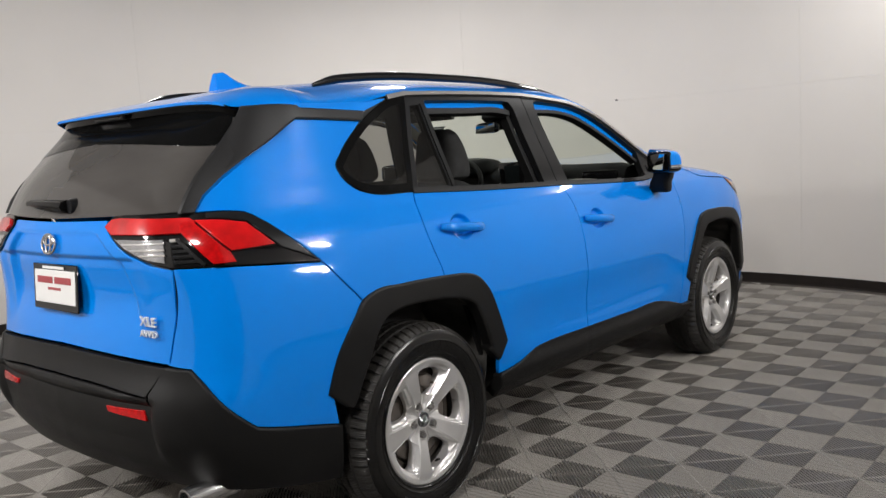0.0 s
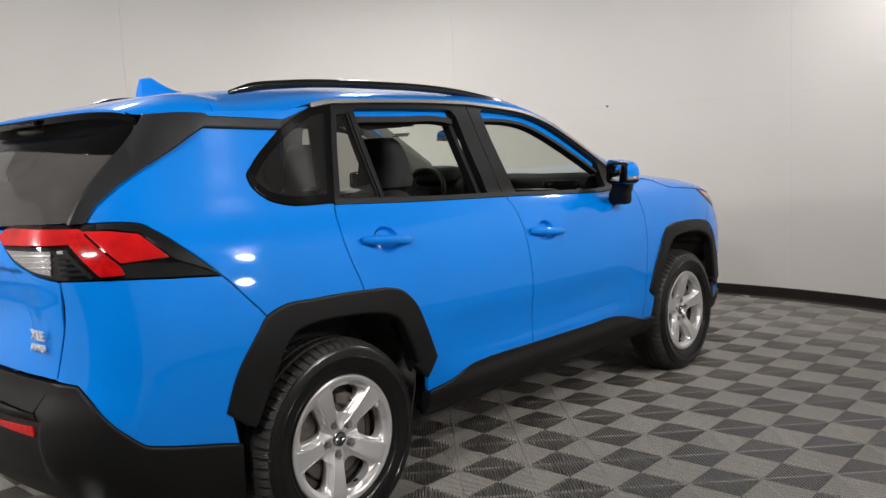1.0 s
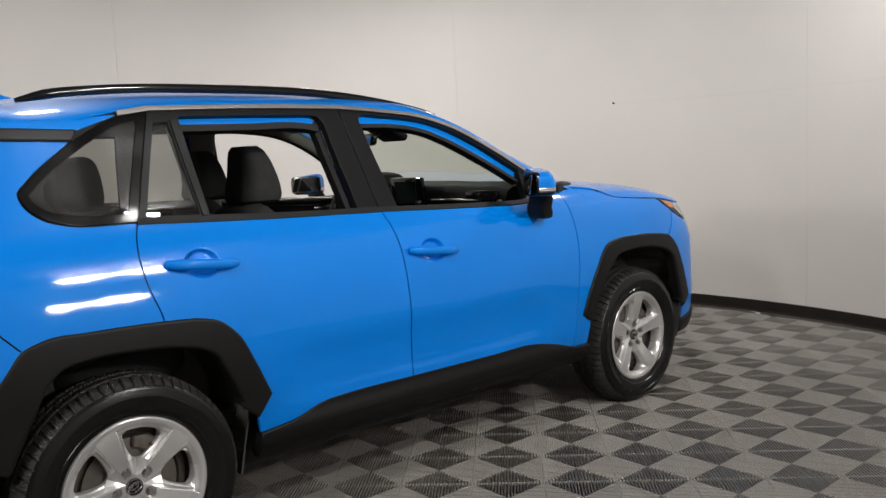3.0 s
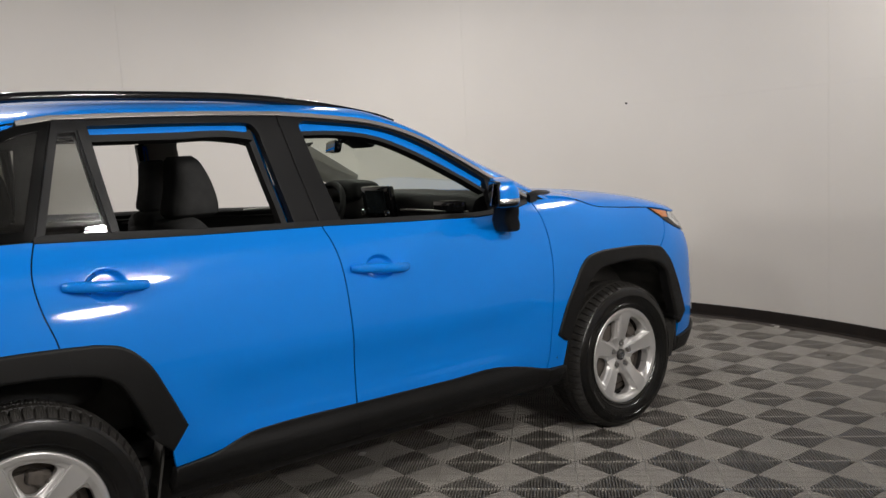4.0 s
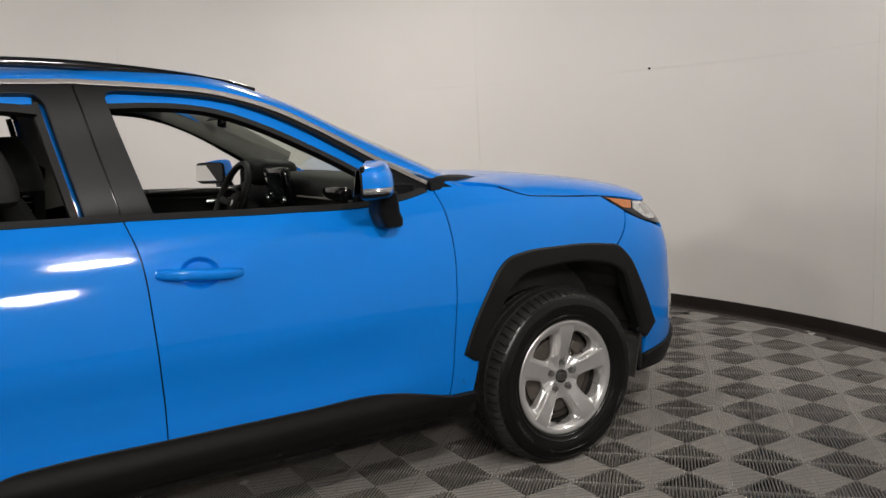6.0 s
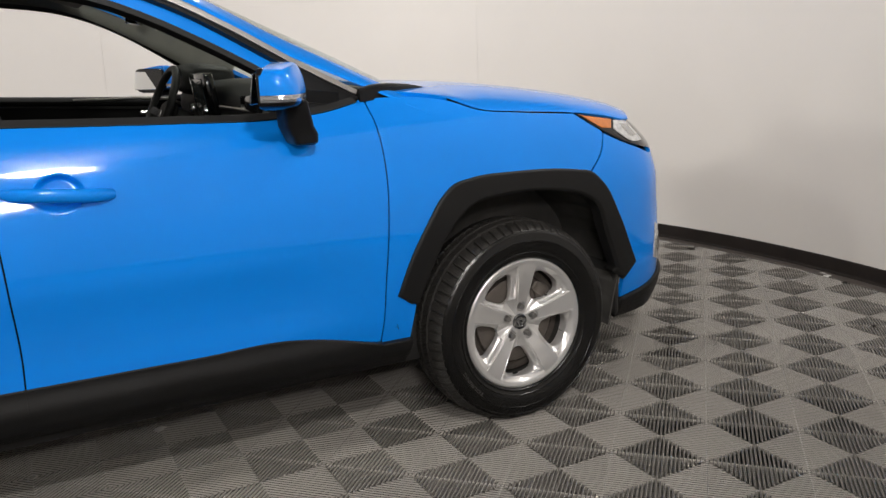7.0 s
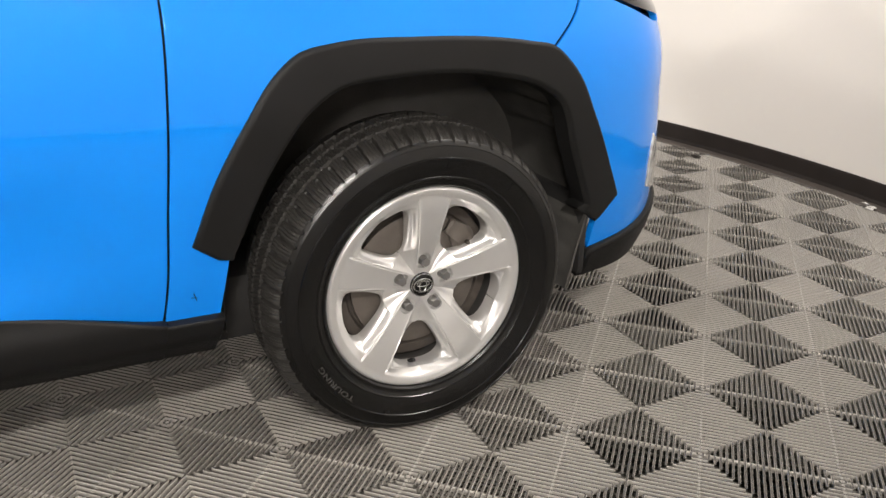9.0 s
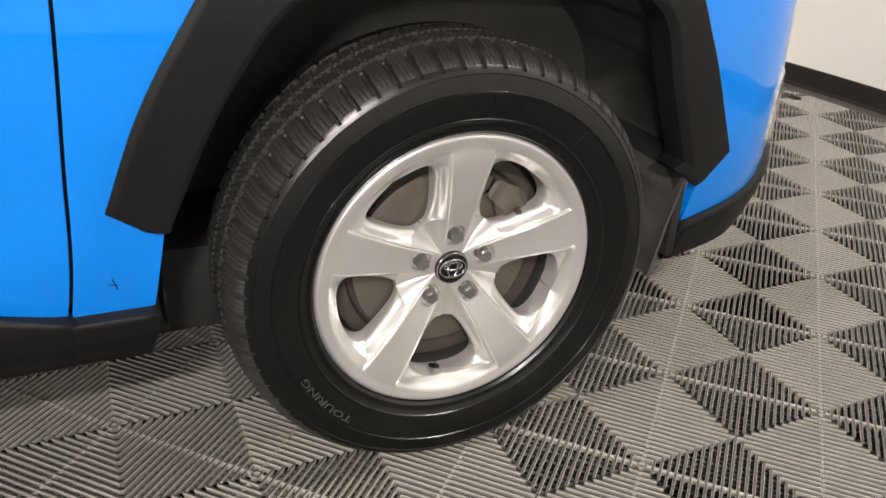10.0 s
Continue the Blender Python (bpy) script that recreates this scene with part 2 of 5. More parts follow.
def pillow(sx, sy, sz, e=0.45, m=None, nu=28, nv=18, bm=None):
    """A soft cushion shape (superellipsoid) with the given full sizes."""
    bm = bm or bmesh.new()
    def sp(v):
        return math.copysign(abs(v) ** e, v)
    rows = []
    for j in range(nv + 1):
        b = -math.pi / 2 + math.pi * j / nv
        rows.append([bm.verts.new((sx / 2 * sp(math.cos(b)) * sp(math.cos(a)), sy / 2 * sp(math.cos(b)) * sp(math.sin(a)), sz / 2 * sp(math.sin(b))))
                     for a in (2 * math.pi * i / nu for i in range(nu))])
    for p, q in zip(rows, rows[1:]):
        for i in range(nu):
            bm.faces.new((p[i], p[(i + 1) % nu], q[(i + 1) % nu], q[i]))
    if m is not None:
        bmesh.ops.transform(bm, matrix=m, verts=[v for r in rows for v in r])
    bmesh.ops.remove_doubles(bm, verts=bm.verts[:], dist=1e-5)
    return bm


def spl(xs, ys):
    """Smooth curve through the knots (cubic Hermite)."""
    xs, ys = np.array(xs, float), np.array(ys, float)
    h = np.diff(xs)
    d = np.diff(ys) / h
    if len(d) > 1:
        s = np.concatenate(([d[0]], (d[:-1] * h[1:] + d[1:] * h[:-1]) / (h[1:] + h[:-1]), [d[-1]]))
    else:
        s = np.array([d[0], d[0]])

    def f(x):
        x = np.asarray(x, float)
        i = np.clip(np.searchsorted(xs, x) - 1, 0, len(xs) - 2)
        w = xs[i + 1] - xs[i]
        t = np.clip((x - xs[i]) / w, -0.5, 1.5)
        return (2*t**3 - 3*t**2 + 1)*ys[i] + (t**3 - 2*t**2 + t)*w*s[i] + (3*t**2 - 2*t**3)*ys[i + 1] + (t**3 - t**2)*w*s[i + 1]
    return f


def ease(a, b, x):
    t = np.clip((np.asarray(x, float) - a) / (b - a), 0, 1)
    return t * t * (3 - 2 * t)


def smooth_line(pts, step=0.018):
    """A smooth line through a few points (two points: straight)."""
    p = np.array(pts, float)
    c = np.concatenate(([0], np.cumsum(np.linalg.norm(np.diff(p, axis=0), axis=1))))
    n = max(2, int(c[-1] / step) + 1)
    t = np.linspace(0, c[-1], n)
    return np.stack([spl(c, p[:, k])(t) for k in range(p.shape[1])], 1)


def loop(*lines, step=0.018):
    """A closed outline of smooth lines, each starting near where the last one ended."""
    out = []
    for l in lines:
        for q in smooth_line(l, step):
            if not out or np.linalg.norm(q - out[-1]) > 0.002:
                out.append(q)
    if np.linalg.norm(out[0] - out[-1]) < 0.002:
        out.pop()
    return np.array(out)


def area2(l):
    x, y = l[:, 0], l[:, 1]
    return 0.5 * np.sum(x * np.roll(y, -1) - y * np.roll(x, -1))


def inset(l, d):
    """Moves an outline inwards by d."""
    l = l if area2(l) > 0 else l[::-1]
    e = np.roll(l, -1, 0) - l
    e /= np.linalg.norm(e, axis=1)[:, None] + 1e-9
    n = np.stack([-e[:, 1], e[:, 0]], 1)
    a = n + np.roll(n, 1, 0)
    a /= np.maximum((a * n).sum(1), 0.5)[:, None]
    return l + a * d


def within(pts, l):
    x, y = pts[:, 0], pts[:, 1]
    r = np.zeros(len(pts), bool)
    for (ax, ay), (bx, by) in zip(l, np.roll(l, -1, 0)):
        c = ((ay > y) != (by > y)) & (x < (bx - ax) * (y - ay) / (by - ay + 1e-12) + ax)
        r ^= c
    return r


# ---- the car's body surface: side, tail and nose in one sheet over (u, z) ----
plan_x = spl([-1.42, -1.22, -.92, -.78, -.66, -.55, -.43, 0, .5, 1.1, 1.7, 2.3, 2.75, 3.0, 3.15, 3.3, 3.5, 3.75, 4.0],
             [-.91, -.905, -.875, -.84, -.76, -.64, -.45, 0, .5, 1.1, 1.7, 2.3, 2.75, 3.0, 3.15, 3.30, 3.48, 3.60, 3.64])
plan_w = spl([-1.42, -1.22, -.92, -.78, -.66, -.55, -.43, 0, .5, 1.1, 1.7, 2.3, 2.75, 3.0, 3.15, 3.3, 3.5, 3.75, 4.0],
             [0, .2, .5, .645, .755, .825, .868, .890, .902, .912, .920, .924, .920, .902, .875, .815, .62, .30, 0])
k_z = spl([.2, .3, .45, .6, .7, .8, .9, .95, 1.0, 1.05, 1.1, 1.17, 1.25, 1.4, 1.57, 1.64],
          [.90, .945, .98, .992, .998, .998, .988, .978, .965, .947, .924, .872, .842, .785, .725, .69])
rear_z = spl([.2, .4, .5, .6, .7, .8, .95, 1.05, 1.12, 1.2, 1.3, 1.4, 1.5, 1.6], [.15, -.002, -.047, -.05, -.015, 0, 0, -.015, -.01, .02, .07, .155, .26, .36])
front_z = spl([.2, .35, .5, .7, .85, .93, 1.0, 1.1], [.02, .09, .09, .07, .05, .012, -.055, -.17])
CUPS = [(0.295, 1.045, 0.066, 0.052), (1.292, 0.980, 0.066, 0.050)]


def side_surface(u, z):
    u, z = np.asarray(u, float), np.asarray(z, float)
    flip = np.where((u < -1.42) | (u > 4.0), -1.0, 1.0)
    u = np.where(u < -1.42, -2.84 - u, np.where(u > 4.0, 8.0 - u, u))
    x = plan_x(u) + rear_z(z) * ease(-.25, -.85, u) + front_z(z) * ease(2.9, 3.5, u)
    w = plan_w(u) * k_z(z)
    for cu, cz, ru, rz in CUPS:  # hollow behind each door handle
        d = ((u - cu) / ru) ** 2 + ((z - cz) / rz) ** 2
        w = w - 0.022 * (1 - ease(0.35, 1.0, d))
    # haunch above the rear wheel leans in a little more
    w = w - 0.010 * ease(1.14, 1.30, z) * ease(.10, -.05, u) * ease(-.75, -.60, u)
    # sculpted lower door
    w = w - 0.012 * ease(0.75, 0.62, z) * ease(0.46, 0.56, z) * ease(0.45, 0.75, u) * ease(2.15, 1.8, u)
    # recessed plate field of the tailgate, and the set-back lower fascia of the tail
    ub = np.where(z > 1.045, -1.083 + 1.12 * (1.142 - z), -.974 + .15 * (1.045 - z))
    x = x + 0.020 * ease(1.146, 1.134, z) * ease(ub + .006, ub - .034, u) * ease(.80, .93, z)
    x = x + 0.011 * ease(1.066, 1.054, z) * ease(-.86, -.95, u) * ease(.74, .86, z)
    x = x + 0.022 * ease(.628, .608, z) * ease(-.83, -.88, u) * ease(.40, .50, z)
    return np.stack([x, -w * flip, z + 0 * x], -1)


edge_z = spl([-.70, -.28, 0, .13, .25, .7, 1.02, 1.2, 1.5, 1.7, 1.92, 2.22, 2.5], [1.534, 1.525, 1.543, 1.567, 1.583, 1.592, 1.590, 1.577, 1.535, 1.462, 1.330, 1.190, 1.06])
mid_z = spl([-.70, -.60, -.45, -.2, 0, .4, .8, 1.2, 1.45, 1.7, 2.0, 2.45, 2.6], [1.530, 1.557, 1.595, 1.637, 1.656, 1.677, 1.683, 1.668, 1.640, 1.545, 1.395, 1.155, 1.07])


def roof_surface(x, s):
    """Roof, screen pillars and windscreen: s runs from 0 at the drip edge to 1 on the middle line (to 2 at the far edge)."""
    x, s = np.asarray(x, float), np.asarray(s, float)
    flip = np.where(s > 1, -1.0, 1.0)
    s = np.clip(np.where(s > 1, 2 - s, s), 0, 1)
    ez = edge_z(x)
    we = np.where(x > 0, plan_w(np.maximum(x, 0)) * k_z(ez), 0.646 - 0.13 * np.clip(-x, 0, 1) ** 1.2)
    f = 1 - (1 - s) ** 2
    ww = 1 - s ** 1.15
    k = 2.6 - 0.6 * ease(1.3, .9, x) + 5.6 * ease(-.12, -.42, x)
    zz = ez + (mid_z(x) - ez) * (1 - ww ** k) ** (0.62 + 0.10 * ease(1.3, .9, x))
    return np.stack([x + 0 * zz - 0.06 * f * ease(-.35, -.68, x) + 0.10 * f * ease(1.2, 2.2, x), -we * ww * flip, zz], -1)


hood_edge_z = spl([2.18, 2.35, 2.47, 2.57, 2.71, 2.96, 3.2, 3.45], [1.172, 1.168, 1.150, 1.115, 1.099, 1.077, 1.030, .96])
hood_mid_z = spl([2.18, 2.5, 2.8, 3.1, 3.35, 3.5], [1.208, 1.201, 1.184, 1.138, 1.068, .995])


def hood_surface(x, s):
    x, s = np.asarray(x, float), np.asarray(s, float)
    flip = np.where(s > 1, -1.0, 1.0)
    s = np.clip(np.where(s > 1, 2 - s, s), 0, 1)
    ez = hood_edge_z(x)
    we = np.abs(side_surface(x, np.minimum(ez, 1.16))[..., 1]) - 0.002
    ww = 1 - s
    zz = ez + (hood_mid_z(x) - ez) * (1 - ww ** 3.8) ** 0.62
    return np.stack([x + 0.14 * (1 - ww ** 2) * ease(2.9, 3.45, x), -we * ww * flip, zz], -1)


MIDDLE = np.array((1.3, 0.0, 0.75))


def sheet(surface, pts, o=0.0):
    """Points and outward normals of a surface, lifted by o."""
    a, b, h = pts[:, 0], pts[:, 1], 1e-3
    p = surface(a, b)
    n = np.cross(surface(a + h, b) - surface(a - h, b), surface(a, b + h) - surface(a, b - h))
    n /= np.linalg.norm(n, axis=1)[:, None] + 1e-12
    n *= np.where(((p - MIDDLE) * n).sum(1) < 0, -1, 1)[:, None]
    return p + n * o, n


def panel(name, outline, material, parent, surface=None, o=0.0, thick=0.018, gap=0.0042, step=0.03, holes=(), side=-1, label="", dense=(), roll=0.002):
    """A formed sheet: an outline on a surface, filled, with rolled edges and a return. side=1 builds it on the car's left."""
    surface = surface or side_surface
    out = inset(outline, gap)
    holes = [inset(h, 0.0)[::-1] for h in holes]
    rings = [out, *holes]
    lo, hi = out.min(0), out.max(0)
    gx, gy = np.meshgrid(np.arange(lo[0] + step / 2, hi[0], step), np.arange(lo[1] + step / 2, hi[1], step), indexing="ij")
    gx = gx + (np.arange(gx.shape[1]) % 2)[None, :] * step / 2
    inner = [np.stack([gx.ravel(), gy.ravel()], 1)]
    for cu, cz, ru, rz in dense:
        for q in np.linspace(0.05, 1.08, 14):
            th = np.linspace(0, 2 * math.pi, 40, endpoint=False) + q
            inner.append(np.stack([cu + ru * q * np.cos(th), cz + rz * q * np.sin(th)], 1))
    inner = np.concatenate(inner)
    keep = within(inner, inset(out, min(0.35 * step, 0.008)))
    for h in holes:
        keep &= ~within(inner, inset(h[::-1], -min(0.35 * step, 0.008)))
    pts, edges = [], []
    for r in rings:
        k = len(pts)
        pts += list(r)
        edges += [(k + i, k + (i + 1) % len(r)) for i in range(len(r))]
    pts = np.array(pts + list(inner[keep]))
    res = delaunay_2d_cdt([Vector(p) for p in pts], edges, [], 0, 1e-7)
    v2, tris = np.array([tuple(v) for v in res[0]]), res[2]
    cent = np.array([v2[list(f)].mean(0) for f in tris])
    ok = within(cent, out)
    for h in holes:
        ok &= ~within(cent, h)
    V, Nn = sheet(surface, v2, o)
    F = []
    for f, good in zip(tris, ok):
        if good:
            f = list(f)
            n = np.cross(V[f[1]] - V[f[0]], V[f[2]] - V[f[0]])
            F.append(f if n @ Nn[f[0]] >= 0 else f[::-1])
    V, Nn = list(V), list(Nn)
    if thick:
        for r in rings:
            big = inset(r if area2(r) > 0 else r[::-1], -roll if r is out else roll)
            if area2(r) < 0:
                big = big[::-1]
            p0, n0 = sheet(surface, r, o)
            p1, n1 = sheet(surface, big, o - roll)
            p2, n2 = sheet(surface, big, o - thick)
            k, m = len(V), len(r)
            outw = p1 - p0 + n0 * roll
            outw /= np.linalg.norm(outw, axis=1)[:, None] + 1e-9
            V += [*p0, *p1, *p1, *p2]
            Nn += [*n0, *((n0 + outw) / 1.42), *outw, *outw]
            for a, b in ((0, 1), (2, 3)):
                for i in range(m):
                    j = (i + 1) % m
                    q = [k + a * m + i, k + a * m + j, k + b * m + j, k + b * m + i]
                    n = np.cross(V[q[1]] - V[q[0]], V[q[2]] - V[q[0]])
                    F.append(q if n @ (outw[i] + 0.2 * n0[i]) >= 0 else q[::-1])
    V, Nn = np.array(V), np.array(Nn)
    if side == 1:
        V = V * (1, -1, 1)
        Nn = Nn * (1, -1, 1)
        F = [f[::-1] for f in F]
    return part(name, mesh_of(name, V, F, material, True, Nn), material, parent, label)


def mirrored(half, axis):
    """Joins a half outline (from the middle line round to the middle line) with its mirror image about u = axis."""
    h = np.array(half)
    return np.concatenate([h, np.stack([2 * axis - h[::-1, 0], h[::-1, 1]], 1)])


def strip(name, line, half, material, parent, o=0.006, side=-1, label="", surface=None, thick=0.01):
    """A raised band along a line on the body."""
    c = smooth_line(line, 0.02)
    d = np.gradient(c, axis=0)
    d /= np.linalg.norm(d, axis=1)[:, None]
    n = np.stack([-d[:, 1], d[:, 0]], 1)
    return panel(name, np.concatenate([c + n * half, (c - n * half)[::-1]]), material, parent, surface, o, thick, 0.0, 0.5, (), side, label, roll=0.0015)


# ---- the booth: round wall, ceiling, base moulding ----
def ring_sheet(r0, r1, z0, z1, a0, a1, n):
    """A curved slab between two radii and heights, over an arc of degrees."""
    bm = bmesh.new()
    rows = []
    for i in range(n + 1):
        a = radians(a0 + (a1 - a0) * i / n)
        c, s = math.cos(a), math.sin(a)
        rows.append([bm.verts.new((ROOM_C[0] + r * c, ROOM_C[1] + r * s, z)) for r, z in ((r0, z0), (r0, z1), (r1, z1), (r1, z0))])
    for p, q in zip(rows, rows[1:]):
        for k in range(4):
            bm.faces.new((p[k], p[(k + 1) % 4], q[(k + 1) % 4], q[k]))
    bm.faces.new(rows[0])
    bm.faces.new(rows[-1][::-1])
    return bm


wall_round = thing("wall_round", "curved warm white sheet wall of a photo booth", "wall", kind="structure")
SEAMS = [-8 + 40 * i for i in range(9)]
for a in SEAMS:
    # one unseen panel added dark, for the mirror glass to reflect
    skin = DARKPANEL if a == 192 else WALL
    part("panel", ring_sheet(ROOM_R, ROOM_R + 0.06, 0.0, 1.7443, a + 0.007, a + 39.993, 40), skin, wall_round)
    part("panel", ring_sheet(ROOM_R + 0.0005, ROOM_R + 0.06, 1.745, ROOM_H + 0.05, a + 0.007, a + 39.993, 40), skin, wall_round)
    part("backing_strip", ring_sheet(ROOM_R + 0.061, ROOM_R + 0.10, 0.0, ROOM_H + 0.05, a - 1, a + 39, 20), CEIL, wall_round)
bm = bmesh.new()
bmesh.ops.create_circle(bm, cap_ends=True, segments=96, radius=ROOM_R + 0.12, matrix=pose(*ROOM_C, ROOM_H))
g = bmesh.ops.extrude_face_region(bm, geom=bm.faces[:])
bmesh.ops.translate(bm, vec=(0, 0, 0.1), verts=[v for v in g["geom"] if isinstance(v, bmesh.types.BMVert)])
tagged(part("ceiling", bm, CEIL, None, "plain grey painted booth ceiling"), "", "ceiling", kind="structure")
bm = bmesh.new()
prof = [(0.0, 0.0), (-0.022, 0.0), (-0.024, 0.006), (-0.012, 0.016), (-0.009, 0.030), (-0.009, 0.078), (-0.006, 0.088), (0.0, 0.092)]
rows = []
for i in range(241):
    a = 2 * math.pi * i / 240
    rows.append([bm.verts.new((ROOM_C[0] + (ROOM_R - 0.0005 + d) * math.cos(a), ROOM_C[1] + (ROOM_R - 0.0005 + d) * math.sin(a), z)) for d, z in prof])
for p, q in zip(rows, rows[1:]):
    for k in range(len(prof) - 1):
        bm.faces.new((p[k], q[k], q[k + 1], p[k + 1]))
tagged(part("baseboard", bm, MOULD, None, "dark brown vinyl base moulding along the wall"), "", "baseboard", kind="structure")
rng = random.Random(4)
wob = [rng.uniform(-0.006, 0.006) for _ in range(361)]
wob[360] = wob[0]
bm = bmesh.new()
rows = []
for i in range(361):
    a = 2 * math.pi * i / 360
    rows.append([bm.verts.new((ROOM_C[0] + (ROOM_R + d) * math.cos(a), ROOM_C[1] + (ROOM_R + d) * math.sin(a), z)) for d, z in ((-0.020, 0.004), (-0.085 + wob[i], 0.0045), (-0.087 + wob[i], 0.0022), (-0.088 + wob[i], -0.010))])
for p, q in zip(rows, rows[1:]):
    for k in range(3):
        bm.faces.new((p[k], q[k], q[k + 1], p[k + 1]))
tagged(part("trim", bm, EDGE, None, "dark brown flat edging between tiles and wall"), "", "floor edging", kind="structure")
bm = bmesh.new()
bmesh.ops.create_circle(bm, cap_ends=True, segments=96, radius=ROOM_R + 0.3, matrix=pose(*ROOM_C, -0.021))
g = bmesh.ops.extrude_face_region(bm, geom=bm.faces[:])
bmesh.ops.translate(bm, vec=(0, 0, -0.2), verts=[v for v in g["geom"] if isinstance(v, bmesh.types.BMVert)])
tagged(part("ground", bm, SUBFLOOR, None, "near-black ground below the open tiles"), "", "ground", kind="structure")

for eye, aim, watts, size in FLOODS:
    fl = thing("flood_light", "unseen black flood light with a bright rectangular face on a bracket", "flood light", "booth flood lights")
    fl.matrix_basis = look(eye, aim)
    part("housing", rbox(size[0] + 0.05, size[1] + 0.05, 0.07, 0.012, 2, pose(0, 0, 0.045)), SATIN, fl)
    part("face", lathe([(0.0, 0.0055), (0.48, 0.0055), (0.49, 0.0075), (0.49, 0.0115)], 40, None, Matrix.Diagonal((size[0], size[1], 1, 1)) @ pose(0, 0, 0, 90, 0, 0)), GLOW, fl)
    v = Vector((eye[0] - ROOM_C[0], eye[1] - ROOM_C[1], 0))
    end = Vector((ROOM_C[0], ROOM_C[1], eye[2])) + v.normalized() * (ROOM_R + 0.02) if v.length > 4 else Vector((eye[0], eye[1], ROOM_H + 0.02))
    part("bracket", tube([(0, 0, 0.06), fl.matrix_basis.inverted() @ end], 0.018, 8, up=(0.3, 1, 0.1)), SATIN, fl)


# ---- the car ----
car = thing("car", "bright blue compact sport utility vehicle with black cladding, windows down", "car")

RD = [(.118, 1.196), (.091, 1.10), (.101, .99), (.128, .90), (.145, .80)]
RD_UP = [(.227, 1.571), (.118, 1.196)]
BG = [(1.098, 1.158), (1.124, 1.055), (1.137, .85), (1.142, .727), (1.148, .55), (1.145, .476)]
BG_UP = [(1.017, 1.577), (1.098, 1.158)]
FG = [(2.180, 1.172), (2.197, 1.09), (2.204, .97), (2.196, .80), (2.180, .62), (2.165, .46), (2.155, .402)]
BELT_R = [(.118, 1.196), (.54, 1.176), (1.098, 1.158)]
BELT_F = [(1.098, 1.158), (1.6, 1.137), (1.87, 1.130), (2.05, 1.142), (2.180, 1.172)]
SILL_R = [(1.145, .476), (.80, .477), (.72, .472), (.60, .435), (.45, .415)]
SILL_F = [(2.155, .402), (1.98, .448), (1.87, .469), (1.60, .472), (1.145, .476)]
ARCH_R = [(-.413, .572), (-.386, .70), (-.330, .805), (-.300, .848), (-.255, .866), (-.10, .870), (.10, .866), (.235, .858), (.310, .838), (.366, .790), (.428, .676), (.482, .557)]
ARCH_R_IN = [(.395, .540), (.335, .673), (.290, .745), (.240, .772), (.149, .793), (.013, .804), (-.149, .801), (-.205, .790), (-.250, .755), (-.300, .66), (-.362, .505)]
ARCH_F = [(2.233, .558), (2.28, .67), (2.34, .77), (2.392, .842), (2.432, .874), (2.50, .889), (2.66, .893), (2.93, .872), (2.985, .861), (3.03, .822), (3.100, .70), (3.186, .503)]
ARCH_F_IN = [(3.112, .485), (3.055, .640), (3.008, .758), (2.95, .797), (2.86, .822), (2.60, .836), (2.50, .822), (2.44, .783), (2.375, .70), (2.285, .520)]
CHROME_LINE = [(.125, 1.556), (.227, 1.572), (.45, 1.577), (.75, 1.580), (1.017, 1.577), (1.2, 1.563), (1.45, 1.532), (1.62, 1.480), (1.80, 1.390), (2.0, 1.270), (2.160, 1.183)]
CHROME_R = CHROME_LINE[1:5]
CHROME_F = CHROME_LINE[4:]
FENDER_TOP = [(2.180, 1.172), (2.35, 1.167), (2.47, 1.149), (2.567, 1.115), (2.706, 1.098), (2.958, 1.077)]
QGLASS = [(.227, 1.571), (.118, 1.553), (.025, 1.508), (-.06, 1.452), (-.200, 1.350), (-.236, 1.312), (-.228, 1.280), (-.172, 1.228), (-.115, 1.210), (.118, 1.196)]
LAMP_LOW = [(-.758, 1.034), (-.618, 1.030), (-.409, 1.006)]
LAMP_UP = [(-.409, 1.006), (-.463, 1.093), (-.508, 1.160), (-.537, 1.187), (-.580, 1.195), (-.672, 1.197)]
BLADE = [(-.672, 1.197), (-.642, 1.262), (-.568, 1.328), (-.490, 1.393), (-.393, 1.468), (-.366, 1.483)]
HATCH_GAP = [(-.826, .730), (-.808, .817), (-.788, .888), (-.758, 1.034)]
QUARTER_LOW = [(-.401, .456), (-.578, .522), (-.702, .668), (-.752, .720), (-.826, .730)]
GLASS_EDGE = [(-.711, 1.197), (-.680, 1.280), (-.630, 1.373), (-.596, 1.450), (-.580, 1.490)]


def spread(pts, c, d):
    """Moves points away from a centre by d."""
    return [(x + d * (x - c[0]) / math.hypot(x - c[0], z - c[1]), z + d * (z - c[1]) / math.hypot(x - c[0], z - c[1])) for x, z in pts]


ARCH_F_IN = spread(ARCH_F_IN, (2.713, .36), 0.011)
ARCH_R_IN = spread(ARCH_R_IN, (0.0, .35), 0.009)


def bent(pts):
    """A chain of straight pieces through the points (corners kept)."""
    return [[a, b] for a, b in zip(pts, pts[1:])]


SB = (.325, .345, .318)


def sill_surface(u, z):
    """The cladding below the doors: a sloping shelf over an upright face that tucks under."""
    p = side_surface(u, z)
    out = -0.006 + 0.020 * ease(.474, .405, z) - 0.030 * ease(.38, .31, z)
    p[..., 1] = p[..., 1] * (1 + out / np.abs(p[..., 1]))
    return p


